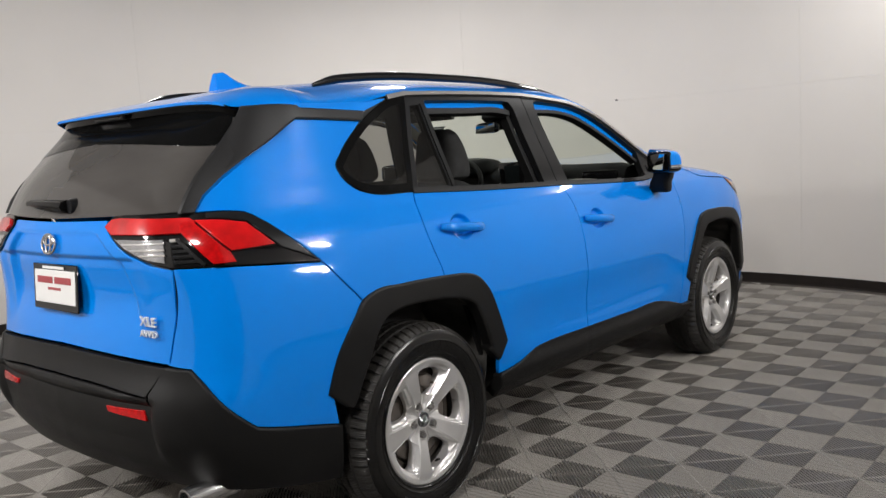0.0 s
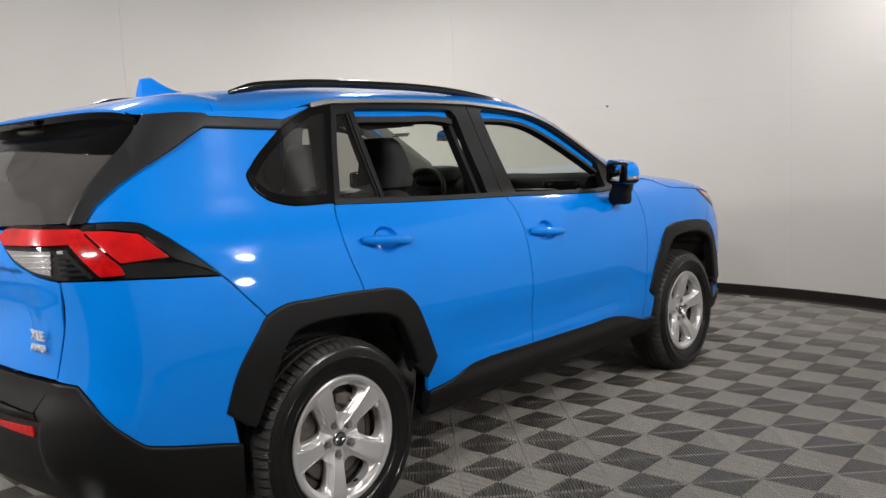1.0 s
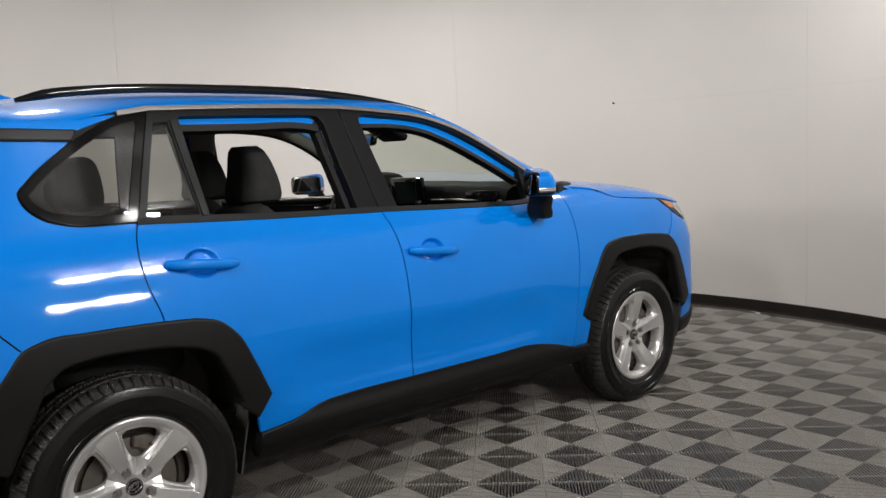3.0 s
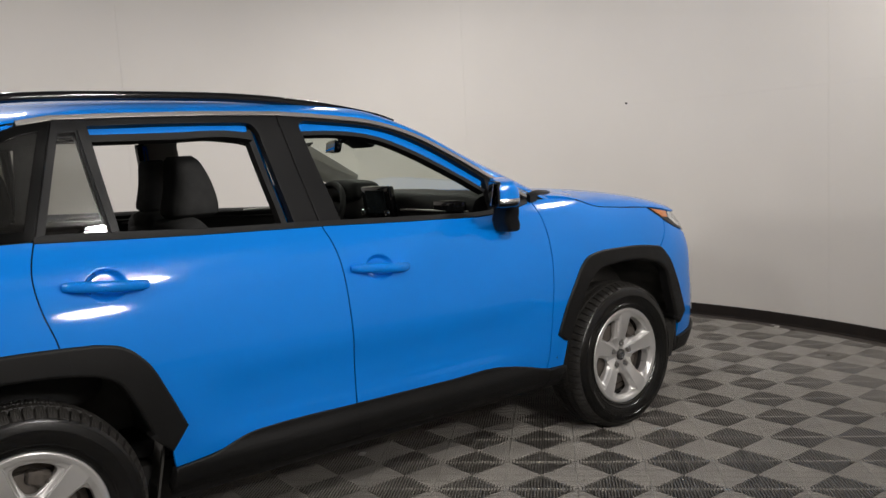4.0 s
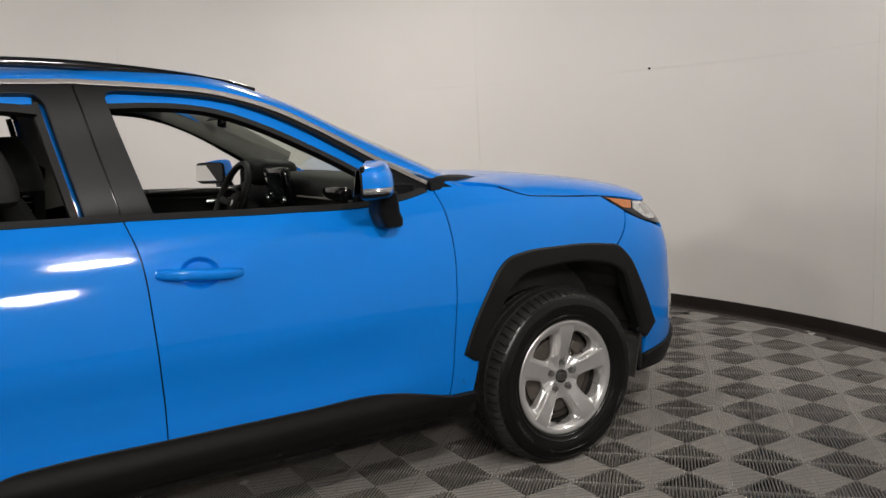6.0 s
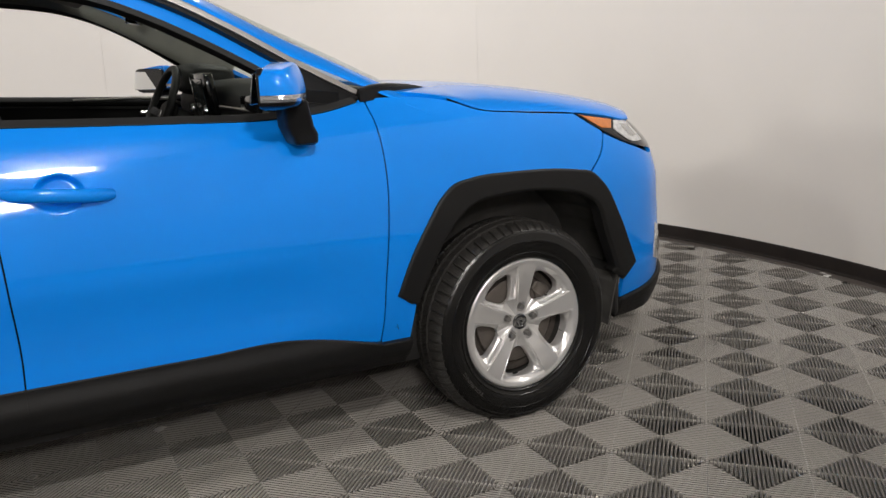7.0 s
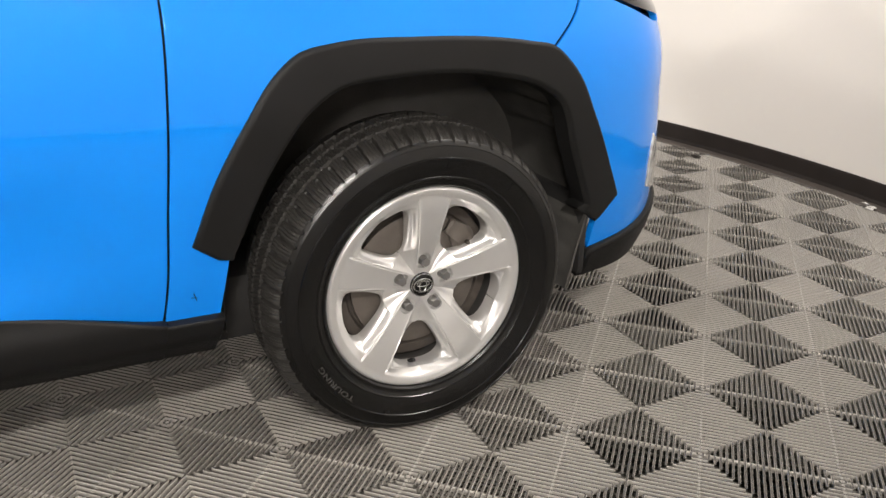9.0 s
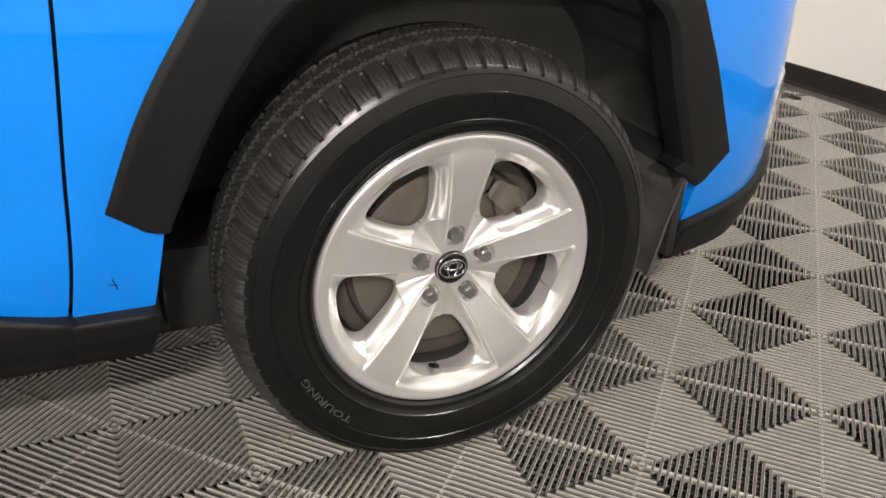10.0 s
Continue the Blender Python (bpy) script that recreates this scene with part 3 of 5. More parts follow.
def body_side(side):
    s = "right" if side == -1 else "left"
    seam = [(-.409, 1.006), (-.362, .930), (-.300, .848)]
    quarter = panel("quarter_panel", loop(RD, [(.145, .80), (.150, .862)], [(.150, .862), *ARCH_R[3:7][::-1]], seam[::-1], LAMP_UP, BLADE,
                    [(-.366, 1.483), (-.035, 1.472)], [(-.035, 1.472), (-.06, 1.452)], QGLASS[3:]), PAINT, car, side=side, label="blue painted rear quarter panel")
    panel("bumper_corner", loop(seam, ARCH_R[:4][::-1], [(-.413, .572), (-.401, .456)], *bent(QUARTER_LOW), HATCH_GAP, LAMP_LOW), PAINT, car, step=0.022, side=side, label="blue painted bumper corner")
    # black strip added behind the seam to hold its shade
    strip("gap_shade_strip", seam, 0.010, FRIT, car, o=-0.0065, side=side, thick=0)
    # tinted rear quarter window with its black ceramic border
    q = loop(QGLASS, [(.118, 1.196), (.227, 1.571)])
    win = panel("quarter_window", q, FRIT, car, o=0.003, holes=[inset(q, 0.030)], side=side, label="tinted quarter window with a black border")
    panel("pane", inset(q, 0.028), TINTED, win, o=0.0005, thick=0, side=side)
    strip("window_seal", QGLASS, 0.014, RUBBER, win, o=-0.007, side=side, thick=0)
    hole = loop(*bent([(-.150, 1.335), (-.080, 1.412), (.028, 1.487), (.112, 1.487), (.078, 1.250), (-.115, 1.250), (-.155, 1.295), (-.150, 1.335)]))
    panel("pillar_lining", inset(q, 0.024), CABIN, win, o=-0.016, thick=0.012, gap=0, holes=[hole], side=side, label="black lining behind the quarter glass")
    # rear door
    rear = panel("rear_door", loop(BELT_R, BG, SILL_R, [(.45, .415), (.44, .50)], [(.44, .50), (.482, .557)], ARCH_R[7:][::-1], [(.235, .858), (.150, .862)], [(.150, .862), (.145, .80)], RD[::-1]),
                 PAINT, car, dense=CUPS[:1], side=side, label="blue painted rear door with the window down")
    r_open = loop([(.374, 1.202), (.333, 1.553)], [(.333, 1.553), (.60, 1.556), (.87, 1.555)], [(.87, 1.555), (.912, 1.547), (.934, 1.518)], [(.934, 1.518), (.998, 1.170)], [(.995, 1.170), (.374, 1.202)])
    pane = loop([(.150, 1.212), (.242, 1.532)], [(.242, 1.532), (.296, 1.534)], [(.296, 1.534), (.342, 1.205)], [(.342, 1.205), (.150, 1.212)])
    panel("window_frame", loop(RD_UP, BELT_R, BG_UP[::-1], CHROME_R[::-1]), SATIN, rear, o=-0.002, thick=0.035, holes=[r_open, pane], side=side, label="satin black window surround")
    panel("fixed_pane", inset(pane, -0.004), TINTED, rear, o=-0.010, thick=0, side=side, label="small tinted fixed pane")
    if side == -1:
        strip("header_strip", [(.325, 1.541), (.60, 1.543), (.900, 1.541)], 0.011, PAINT, rear, o=-0.030, side=side, thick=0.012)
        strip("header_seal", [(.330, 1.513), (.60, 1.514), (.85, 1.513), (.910, 1.503)], 0.011, RUBBER, rear, o=-0.014, side=side, thick=0.04)
    strip("division_bar", [(.310, 1.536), (.356, 1.203)], 0.008, SATIN, rear, o=0.006, side=side)
    strip("jamb", [(.930, 1.535), (.990, 1.17)], 0.008, PAINT, car, o=-0.052, side=side, thick=0.03, label="blue painted door jamb")
    strip("jamb_seal", [(.906, 1.535), (.973, 1.17)], 0.010, RUBBER, car, o=-0.032, side=side, thick=0.04)
    strip("belt_seal", [(p[0], p[1] + 0.004) for p in BELT_R], 0.009, RUBBER, rear, o=0.006, side=side, thick=0.03)
    strip("drip_strip", [(p[0], p[1] + 0.004) for p in CHROME_LINE[1:5]], 0.0062, SATINCHROME, rear, o=0.009, side=side, label="satin chrome window strip")
    strip("drip_strip", [(p[0], p[1] + 0.004) for p in CHROME_LINE[:2]], 0.007, SATINCHROME, win, o=0.009, side=side)
    # front door
    front = panel("front_door", loop(BELT_F, FG, SILL_F, BG[::-1]), PAINT, car, dense=CUPS[1:], side=side, label="blue painted front door with the window down")
    f_open = loop([(1.190, 1.160), (1.103, 1.528)], [(1.103, 1.528), (1.109, 1.550), (1.140, 1.556)], [(1.140, 1.556), (1.261, 1.547), (1.354, 1.538), (1.455, 1.522), (1.552, 1.494), (1.652, 1.453), (1.753, 1.402), (1.854, 1.342), (1.950, 1.283)],
                  [(1.950, 1.283), (1.955, 1.152)], [(1.955, 1.152), (1.87, 1.140), (1.6, 1.147), (1.190, 1.160)])
    panel("window_frame", loop(BG_UP, BELT_F, [(2.180, 1.172), (2.160, 1.183)], CHROME_F[::-1]), SATIN, front, o=-0.002, thick=0.035, holes=[f_open], side=side, label="satin black window surround")
    if side == -1:
        strip("header_strip", [(1.108, 1.539), (1.26, 1.532), (1.352, 1.521), (1.45, 1.505), (1.55, 1.474), (1.648, 1.431), (1.75, 1.378), (1.85, 1.318), (1.94, 1.262)], 0.021, PAINT, front, o=-0.030, side=side, thick=0.02)
        strip("header_seal", [(1.112, 1.510), (1.24, 1.509), (1.35, 1.500), (1.447, 1.481), (1.546, 1.446), (1.642, 1.403), (1.743, 1.350), (1.844, 1.293), (1.94, 1.233)], 0.007, RUBBER, front, o=-0.014, side=side, thick=0.04)
    strip("belt_seal", [(p[0], p[1] + 0.004) for p in BELT_F[:-1]] + [(2.150, 1.166)], 0.008, RUBBER, front, o=0.006, side=side, thick=0.03)
    strip("drip_strip", [(p[0], p[1] + 0.004) for p in CHROME_F], 0.0062, SATINCHROME, front, o=0.009, side=side, label="satin chrome window strip")
    strip("corner_glass", [(2.0, 1.185), (2.10, 1.172)], 0.018, GLOSSBLACK, front, o=0.003, side=side)
    # dark seals behind the shut lines
    # black strips added behind the shut lines, giving the gaps' shade as colour
    for ln in (RD, BG, FG, HATCH_GAP, [(3.093, 1.006), (3.060, .943), (2.985, .861)], FENDER_TOP[2:], RD_UP, BG_UP, BLADE):
        strip("gap_shade_strip", ln, 0.011, FRIT, car, o=-0.0065, side=side, thick=0)
    # handles
    for door, (cu, cz, ru, rz), du, dz in ((rear, CUPS[0], .127, -.0115), (front, CUPS[1], .129, -.0125)):
        pts = smooth_line([(cu - du, cz - dz), (cu - .07, cz - dz * .55), (cu + .07, cz + dz * .55), (cu + du, cz + dz)], 0.012)
        t = np.linspace(-1, 1, len(pts))
        end = side_surface(np.array([cu - du, cu + du]), np.array([cz, cz]))[:, 1]
        base = np.interp(pts[:, 0], [cu - du, cu + du], end)
        y = base - 0.004 - 0.030 * (1 - np.abs(t) ** 3.2)
        path = [(p[0], yy if side == -1 else -yy, p[1]) for p, yy in zip(pts, y)]
        tap = list(0.70 + 0.30 * (1 - np.abs(t) ** 8))
        part("handle", tube(path, 0.0180, 14, None, (0.66, 1.0), (0, 0, 1), tap), PAINT, door, "blue painted pull handle")
    # cladding
    panel("wheel_arch_trim", loop(ARCH_R[:8], ARCH_R[7:], [(.482, .557), (.440, .498)], [(.440, .498), (.395, .540)], ARCH_R_IN, [(-.362, .505), (-.413, .572)]), CLAD, car, o=0.016, thick=0.055, gap=-0.003, side=side, roll=0.011, label="black plastic wheel arch cladding")
    panel("wheel_arch_trim", loop(ARCH_F, [(3.186, .503), (3.143, .460)], [(3.143, .460), (3.112, .485)], ARCH_F_IN, [(2.285, .520), (2.233, .558)]), CLAD, car, o=0.016, thick=0.055, gap=-0.003, side=side, roll=0.011, label="black plastic wheel arch cladding")
    panel("sill_trim", loop(SILL_R, [(.45, .415), (.445, SB[0])], [(.445, SB[0]), (1.145, SB[1])], [(1.145, SB[1]), (1.145, .476)]), CLAD, rear, sill_surface, o=0.010, thick=0.05, gap=0.002, step=0.014, side=side, roll=0.006, label="black plastic sill cladding")
    panel("sill_trim", loop(SILL_F, [(1.145, .476), (1.145, SB[1])], [(1.145, SB[1]), (2.150, SB[2])], [(2.150, SB[2]), (2.155, .402)]), CLAD, front, sill_surface, o=0.010, thick=0.05, gap=0.002, step=0.014, side=side, roll=0.006, label="black plastic sill cladding")
    strip("trim_joint", [(.152, .866), (.158, .790)], 0.0016, RUBBER, car, o=0.0168, side=side, thick=0)
    # front wing
    wing = panel("front_wing", loop(FENDER_TOP, [(2.958, 1.077), (3.093, 1.006)], [(3.093, 1.006), (3.060, .943), (2.985, .861)], ARCH_F[:9][::-1], [(2.233, .558), (2.285, .520)], [(2.285, .520), (2.262, .400)], [(2.262, .400), (2.155, .402)], FG[::-1]), PAINT, car, side=side, label="blue painted front wing")
    panel("sill_end", loop([(2.155, .402), (2.262, .400)], [(2.262, .400), (2.250, SB[2] - .004)], [(2.250, SB[2] - .004), (2.150, SB[2])], [(2.150, SB[2]), (2.155, .402)]), CLAD, wing, sill_surface, o=0.010, thick=0.05, step=0.014, side=side, roll=0.006)
    # headlight corner
    hl = panel("headlight", loop([(2.958, 1.077), (3.093, 1.005), (3.229, .947), (3.42, .90)], [(3.42, .90), (3.50, .96)], [(3.50, .96), (3.33, 1.040), (3.194, 1.048), (2.958, 1.077)]), GLOSSBLACK, car, o=0.002, side=side, label="clear headlight with an amber corner")
    panel("amber_reflector", loop([(2.975, 1.070), (3.090, 1.014)], [(3.090, 1.014), (3.150, 1.008)], [(3.150, 1.008), (3.188, 1.042)], [(3.188, 1.042), (2.975, 1.070)]), AMBER, hl, o=0.006, thick=0.006, side=side, label="amber side reflector")
    panel("lamp_lens", loop([(3.196, 1.038), (3.30, 1.030)], [(3.30, 1.030), (3.33, .945)], [(3.33, .945), (3.225, .957), (3.180, .990)], [(3.180, .990), (3.160, 1.008)], [(3.160, 1.008), (3.196, 1.038)]), LAMPGREY, hl, o=0.007, thick=0.007, side=side, label="clear fluted lamp lens")
    panel("lamp_reflector", loop([(3.215, 1.022), (3.285, 1.018)], [(3.285, 1.018), (3.300, .965)], [(3.300, .965), (3.240, .970)], [(3.240, .970), (3.215, 1.022)]), CHROME, hl, o=0.0085, thick=0.004, side=side, label="bright lamp reflector")
    # tail light
    tl = panel("tail_light", loop(LAMP_LOW, LAMP_UP[:5], [(-.580, 1.195), (-.672, 1.197), (-.93, 1.200)], [(-.93, 1.200), (-1.000, 1.190), (-1.024, 1.164)], [(-1.024, 1.164), (-.985, 1.128), (-.947, 1.097), (-.843, 1.053)], [(-.843, 1.053), (-.758, 1.034)]),
               GLOSSBLACK, car, o=0.006, step=0.02, side=side, label="red and clear tail light in a gloss black housing")
    panel("upper_facet", loop([(-.640, 1.194), (-.580, 1.192), (-.540, 1.184)], [(-.540, 1.184), (-.510, 1.157), (-.468, 1.093), (-.422, 1.014)], [(-.422, 1.014), (-.495, 1.068)], [(-.495, 1.068), (-.541, 1.153)], [(-.541, 1.153), (-.612, 1.171), (-.640, 1.173)], [(-.640, 1.173), (-.640, 1.194)]), SATIN, tl, o=0.013, thick=0.010, step=0.02, side=side, label="satin black upper facet")
    panel("red_lens", loop([(-1.016, 1.160), (-.985, 1.182), (-.94, 1.188)], [(-.94, 1.188), (-.68, 1.180)], [(-.68, 1.180), (-.660, 1.164)], [(-.660, 1.164), (-.700, 1.131)], [(-.700, 1.131), (-.980, 1.134)], [(-.980, 1.134), (-1.016, 1.160)]), REDLENS, tl, o=0.016, thick=0.012, step=0.02, side=side, label="red light band")
    panel("red_lens", loop([(-.671, 1.170), (-.612, 1.166), (-.545, 1.150)], [(-.545, 1.150), (-.500, 1.076)], [(-.500, 1.076), (-.598, 1.071)], [(-.598, 1.071), (-.671, 1.170)]), REDLENS, tl, o=0.020, thick=0.014, step=0.02, side=side)
    panel("brake_lens", loop([(-.708, 1.160), (-.672, 1.167)], [(-.672, 1.167), (-.598, 1.068)], [(-.598, 1.068), (-.590, 1.037)], [(-.590, 1.037), (-.647, 1.036)], [(-.647, 1.036), (-.708, 1.132)], [(-.708, 1.132), (-.708, 1.160)]), DARKRED, tl, o=0.024, thick=0.018, step=0.02, side=side)
    panel("clear_lens", loop([(-.972, 1.126), (-.760, 1.122)], [(-.760, 1.122), (-.770, 1.048)], [(-.770, 1.048), (-.842, 1.062), (-.922, 1.093)], [(-.922, 1.093), (-.972, 1.126)]), CLEARLENS, tl, o=0.011, thick=0.01, step=0.02, side=side, label="clear ribbed lens")
    for i in range(5):
        zz = 1.052 + 0.016 * i
        strip("fin", [(-.742, zz), (-.672 - 0.011 * i, zz)], 0.0030, SATINCHROME if i == 4 else SATIN, tl, o=0.011, side=side, thick=0.005)
    strip("lens_edge", [(-.668, 1.040), (-.722, 1.118)], 0.004, SATIN, tl, o=0.014, side=side, thick=0.006)
    for zz, e0, e1 in ((1.108, -.930, -.762), (1.090, -.895, -.764), (1.074, -.858, -.766)):
        strip("lens_rib", [(e0, zz), (e1, zz)], 0.002, CHROME, tl, o=0.013, side=side, thick=0.004)
    # blade over the tail and the strip under the roof
    panel("pillar_blade", loop(GLASS_EDGE, [(-.580, 1.490), (-.572, 1.521)], [(-.572, 1.521), (-.42, 1.527), (-.350, 1.523)], [(-.350, 1.523), (-.335, 1.510)], [(-.335, 1.514), (-.02, 1.503)], [(-.02, 1.503), (-.035, 1.473)], [(-.035, 1.473), (-.366, 1.483)], BLADE[::-1], [(-.672, 1.197), (-.711, 1.197)]),
          BLADEBLACK, car, o=0.016, thick=0.04, step=0.02, side=side, roll=0.008, label="black rear pillar blade")
    # the blade's rear lip stands behind the glass, wide at its foot and fading out under the spoiler
    bm, rows = bmesh.new(), []
    for z, back, out in ((1.200, .022, .026), (1.250, .027, .028), (1.310, .028, .026), (1.373, .024, .022), (1.430, .013, .014), (1.470, .004, .006)):
        gl = side_surface(np.interp(z, [q[1] for q in GLASS_EDGE], [q[0] for q in GLASS_EDGE]), z)
        bl = side_surface(np.interp(z, [q[1] for q in BLADE], [q[0] for q in BLADE]) - 0.006, z)
        ring = (gl + (0.02, 0.012, 0), gl + (-back * 0.25, 0.0, 0), gl + (-back, -out * 0.72, 0), gl + (-back + 0.004, -out - 0.004, 0), gl + (-back + 0.020, -out - 0.010, 0), bl + (0, -0.0165, 0), bl + (0.02, 0.012, 0))
        rows.append([bm.verts.new((q[0], q[1] if side == -1 else -q[1], q[2])) for q in ring])
    for a, b in zip(rows, rows[1:]):
        for k in range(7):
            bm.faces.new((a[k], a[(k + 1) % 7], b[(k + 1) % 7], b[k]))
    bm.faces.new(rows[0])
    bm.faces.new(rows[-1][::-1])
    part("blade_edge", bm, BLADEBLACK, car, "raised satin black pillar edge")
    panel("roof_side", loop([(-.352, 1.524), (-.335, 1.516)], [(-.335, 1.516), (-.02, 1.505)], [(-.02, 1.505), (.118, 1.556)], [(.118, 1.556), (0, 1.545), (-.28, 1.535), (-.352, 1.535)]), PAINT, car, o=0.0, thick=0.02, gap=0, step=0.02, side=side)


for side in (-1, 1):
    body_side(side)

# roof, screen, spoiler, bonnet
roof = panel("roof", np.concatenate([smooth_line(l, 0.03) for l in ([(1.46, .20), (1.8, .15), (2.40, .12)], [(2.40, .11), (2.40, .01)], [(2.40, 0.0), (-.262, 0.0)], [(-.258, .03), (-.190, 1.0), (-.258, 1.97)], [(-.262, 2.0), (2.40, 2.0)], [(2.40, 1.99), (2.40, 1.89)], [(2.40, 1.88), (1.8, 1.85), (1.46, 1.80)], [(1.455, 1.76), (1.44, 1.0), (1.455, .24)])]),
             PAINT, car, roof_surface, gap=0.001, step=0.035, thick=0.02, label="blue painted roof with slim screen pillars")
panel("windscreen", np.concatenate([smooth_line(l, 0.03) for l in ([(1.465, .205), (1.8, .155), (2.40, .125)], [(2.42, .18), (2.45, 1.0), (2.42, 1.82)], [(2.40, 1.875), (1.8, 1.845), (1.465, 1.795)], [(1.46, 1.74), (1.445, 1.0), (1.46, .26)])]),
      CLEAR, car, roof_surface, o=-0.004, gap=0.0, step=0.05, thick=0, label="clear slightly green windscreen")
panel("headliner", np.concatenate([smooth_line(l, 0.04) for l in ([(1.44, .12), (-.3, .12)], [(-.3, .2), (-.3, 1.8)], [(-.3, 1.88), (1.44, 1.88)], [(1.44, 1.8), (1.44, .2)])]), HEADLINER, car, roof_surface, o=-0.045, gap=0, step=0.08, thick=0.01, label="pale grey cloth headliner")
for k, wide, lift in ((-1, 0.45, -0.022), (1, 1.30, 0.042)):
    pts = smooth_line([(1.36, .60, 1.575 + lift), (1.52, .645, 1.535 + lift), (1.67, .672, 1.474 + lift), (1.88, .692, 1.362 + lift), (2.15, .700, 1.205 + lift)], 0.04)
    part("pillar_trim", tube([(x, k * (y - (0.046 if k == 1 else 0)), z) for x, y, z in pts], 0.055 * wide, 12, None, (0.28, 1.0), (0, 0, 1)), HEADLINER, car, "grey moulded screen pillar trim")
spoiler = panel("spoiler", np.concatenate([smooth_line(l, 0.03) for l in ([(-.269, 0.0), (-.54, 0.0)], [(-.555, .03), (-.590, .14), (-.615, .35), (-.635, 1.0), (-.615, 1.65), (-.590, 1.86), (-.555, 1.97)], [(-.54, 2.0), (-.269, 2.0)], [(-.265, 1.97), (-.197, 1.0), (-.265, .03)])]),
                PAINT, car, roof_surface, gap=0.001, step=0.025, thick=0.009, label="blue roof spoiler over the tailgate")
panel("spoiler_underside", np.concatenate([smooth_line(l, 0.03) for l in ([(-.35, 0.03), (-.525, 0.03)], [(-.575, .15), (-.603, .36), (-.625, 1.0), (-.603, 1.64), (-.575, 1.85)], [(-.525, 1.97), (-.35, 1.97)], [(-.33, 1.9), (-.33, .1)])]),
      FRIT, spoiler, roof_surface, o=-0.011, gap=0, step=0.05, thick=0.004)
# black box between the spoiler's underside and the glass
bm = bmesh.new()
us = np.linspace(-.50, -2.34, 400)
low = side_surface(us, us * 0 + 1.462)
rows = []
for s_ in np.linspace(0.0, 2.0, 43):
    back = roof_surface(np.array([-.592 + 0.060 * abs(1 - s_) ** 5]), np.array([s_]))[0] - (0, 0, 0.014)
    foot = low[np.argmin(np.abs(low[:, 1] - back[1] * 1.05))]
    rows.append([bm.verts.new(p) for p in (back, back + (0.004, 0, -0.022), foot + (-0.003, 0, 0), foot + (0.10, 0, 0.02), back + (0.16, 0, 0))])
for p, q in zip(rows, rows[1:]):
    for k in range(5):
        bm.faces.new((p[k], p[(k + 1) % 5], q[(k + 1) % 5], q[k]))
bm.faces.new(rows[0])
bm.faces.new(rows[-1][::-1])
part("spoiler_box", bm, FRIT, spoiler, "black box under the spoiler")
bonnet = panel("bonnet", np.concatenate([smooth_line(l, 0.03) for l in ([(2.24, .06), (2.47, .01), (3.20, .005)], [(3.25, .02), (3.36, .3), (3.40, 1.0), (3.36, 1.7), (3.25, 1.98)], [(3.20, 1.995), (2.47, 1.99), (2.24, 1.94)], [(2.26, 1.8), (2.36, 1.4), (2.40, 1.0), (2.36, .6), (2.26, .2)])]),
               PAINT, car, hood_surface, gap=0.003, step=0.04, thick=0.03, label="blue painted bonnet")
panel("cowl", np.concatenate([smooth_line(l, 0.03) for l in ([(2.19, .02), (2.24, .05)], [(2.28, .2), (2.39, .6), (2.43, 1.0), (2.39, 1.4), (2.28, 1.8)], [(2.24, 1.95), (2.19, 1.98)], [(2.20, 1.8), (2.20, .2)])]), RUBBER, car, hood_surface, o=-0.012, gap=0, step=0.05, thick=0.05, label="black plastic cowl below the windscreen")
for k in (-1, 1):  # pointed cowl end between screen pillar and bonnet
    bm, rows = bmesh.new(), []
    for x, y, z, w, h in ((2.165, .806, 1.190, .016, .010), (2.215, .784, 1.198, .026, .012), (2.300, .740, 1.199, .026, .011), (2.390, .694, 1.194, .016, .008), (2.465, .655, 1.186, .004, .003)):
        rows.append([bm.verts.new((x, k * (y + a * w), z + b * h)) for a, b in ((-1, -3), (-1, .5), (-.4, 1), (.5, .8), (1, 0), (1, -3))])
    for a, b in zip(rows, rows[1:]):
        for i in range(6):
            bm.faces.new((a[i], a[(i + 1) % 6], b[(i + 1) % 6], b[i]))
    bm.faces.new(rows[0])
    bm.faces.new(rows[-1][::-1])
    part("cowl_end", bm, SATIN, car, "black pointed cowl end")

# tailgate
C = -1.42
tailgate = panel("tailgate", mirrored(loop([(C, 1.182), (-1.10, 1.185), (-1.028, 1.186)], [(-1.028, 1.186), (-1.026, 1.160)], [(-1.026, 1.160), (-.987, 1.124), (-.949, 1.093), (-.845, 1.049)], [(-.845, 1.049), (-.758, 1.030)], HATCH_GAP[::-1][1:], [(-.826, .733), (-1.10, .745), (C, .753)]), C),
                 PAINT, car, step=0.012, label="blue painted tailgate with a recessed plate field")
panel("rear_window", mirrored(loop([(C, 1.505), (-.60, 1.498)], GLASS_EDGE[::-1], [(-.711, 1.200), (-1.10, 1.192), (C, 1.187)]), C), HATCHGLASS, tailgate, o=0.002, thick=0.004, step=0.04, label="dark tinted rear window with a pale grey veil")
panel("glass_band", mirrored(loop([(C, 1.507), (-.598, 1.500)], [(-.598, 1.500), (-.590, 1.440), (-.606, 1.397)], [(-.606, 1.397), (-.70, 1.400), (-.986, 1.418), (-1.30, 1.432), (C, 1.436)]), C), FRIT, tailgate, o=0.004, thick=0.003, step=0.04, label="black glass border band")
panel("lower_trim", mirrored(loop([(C, .747), (-1.10, .739), (-.828, .726)], [(-.828, .726), (-.885, .630)], [(-.885, .630), (-1.10, .646), (C, .653)]), C), CLAD, tailgate, o=0.012, thick=0.03, step=0.03, label="black plastic tailgate trim")
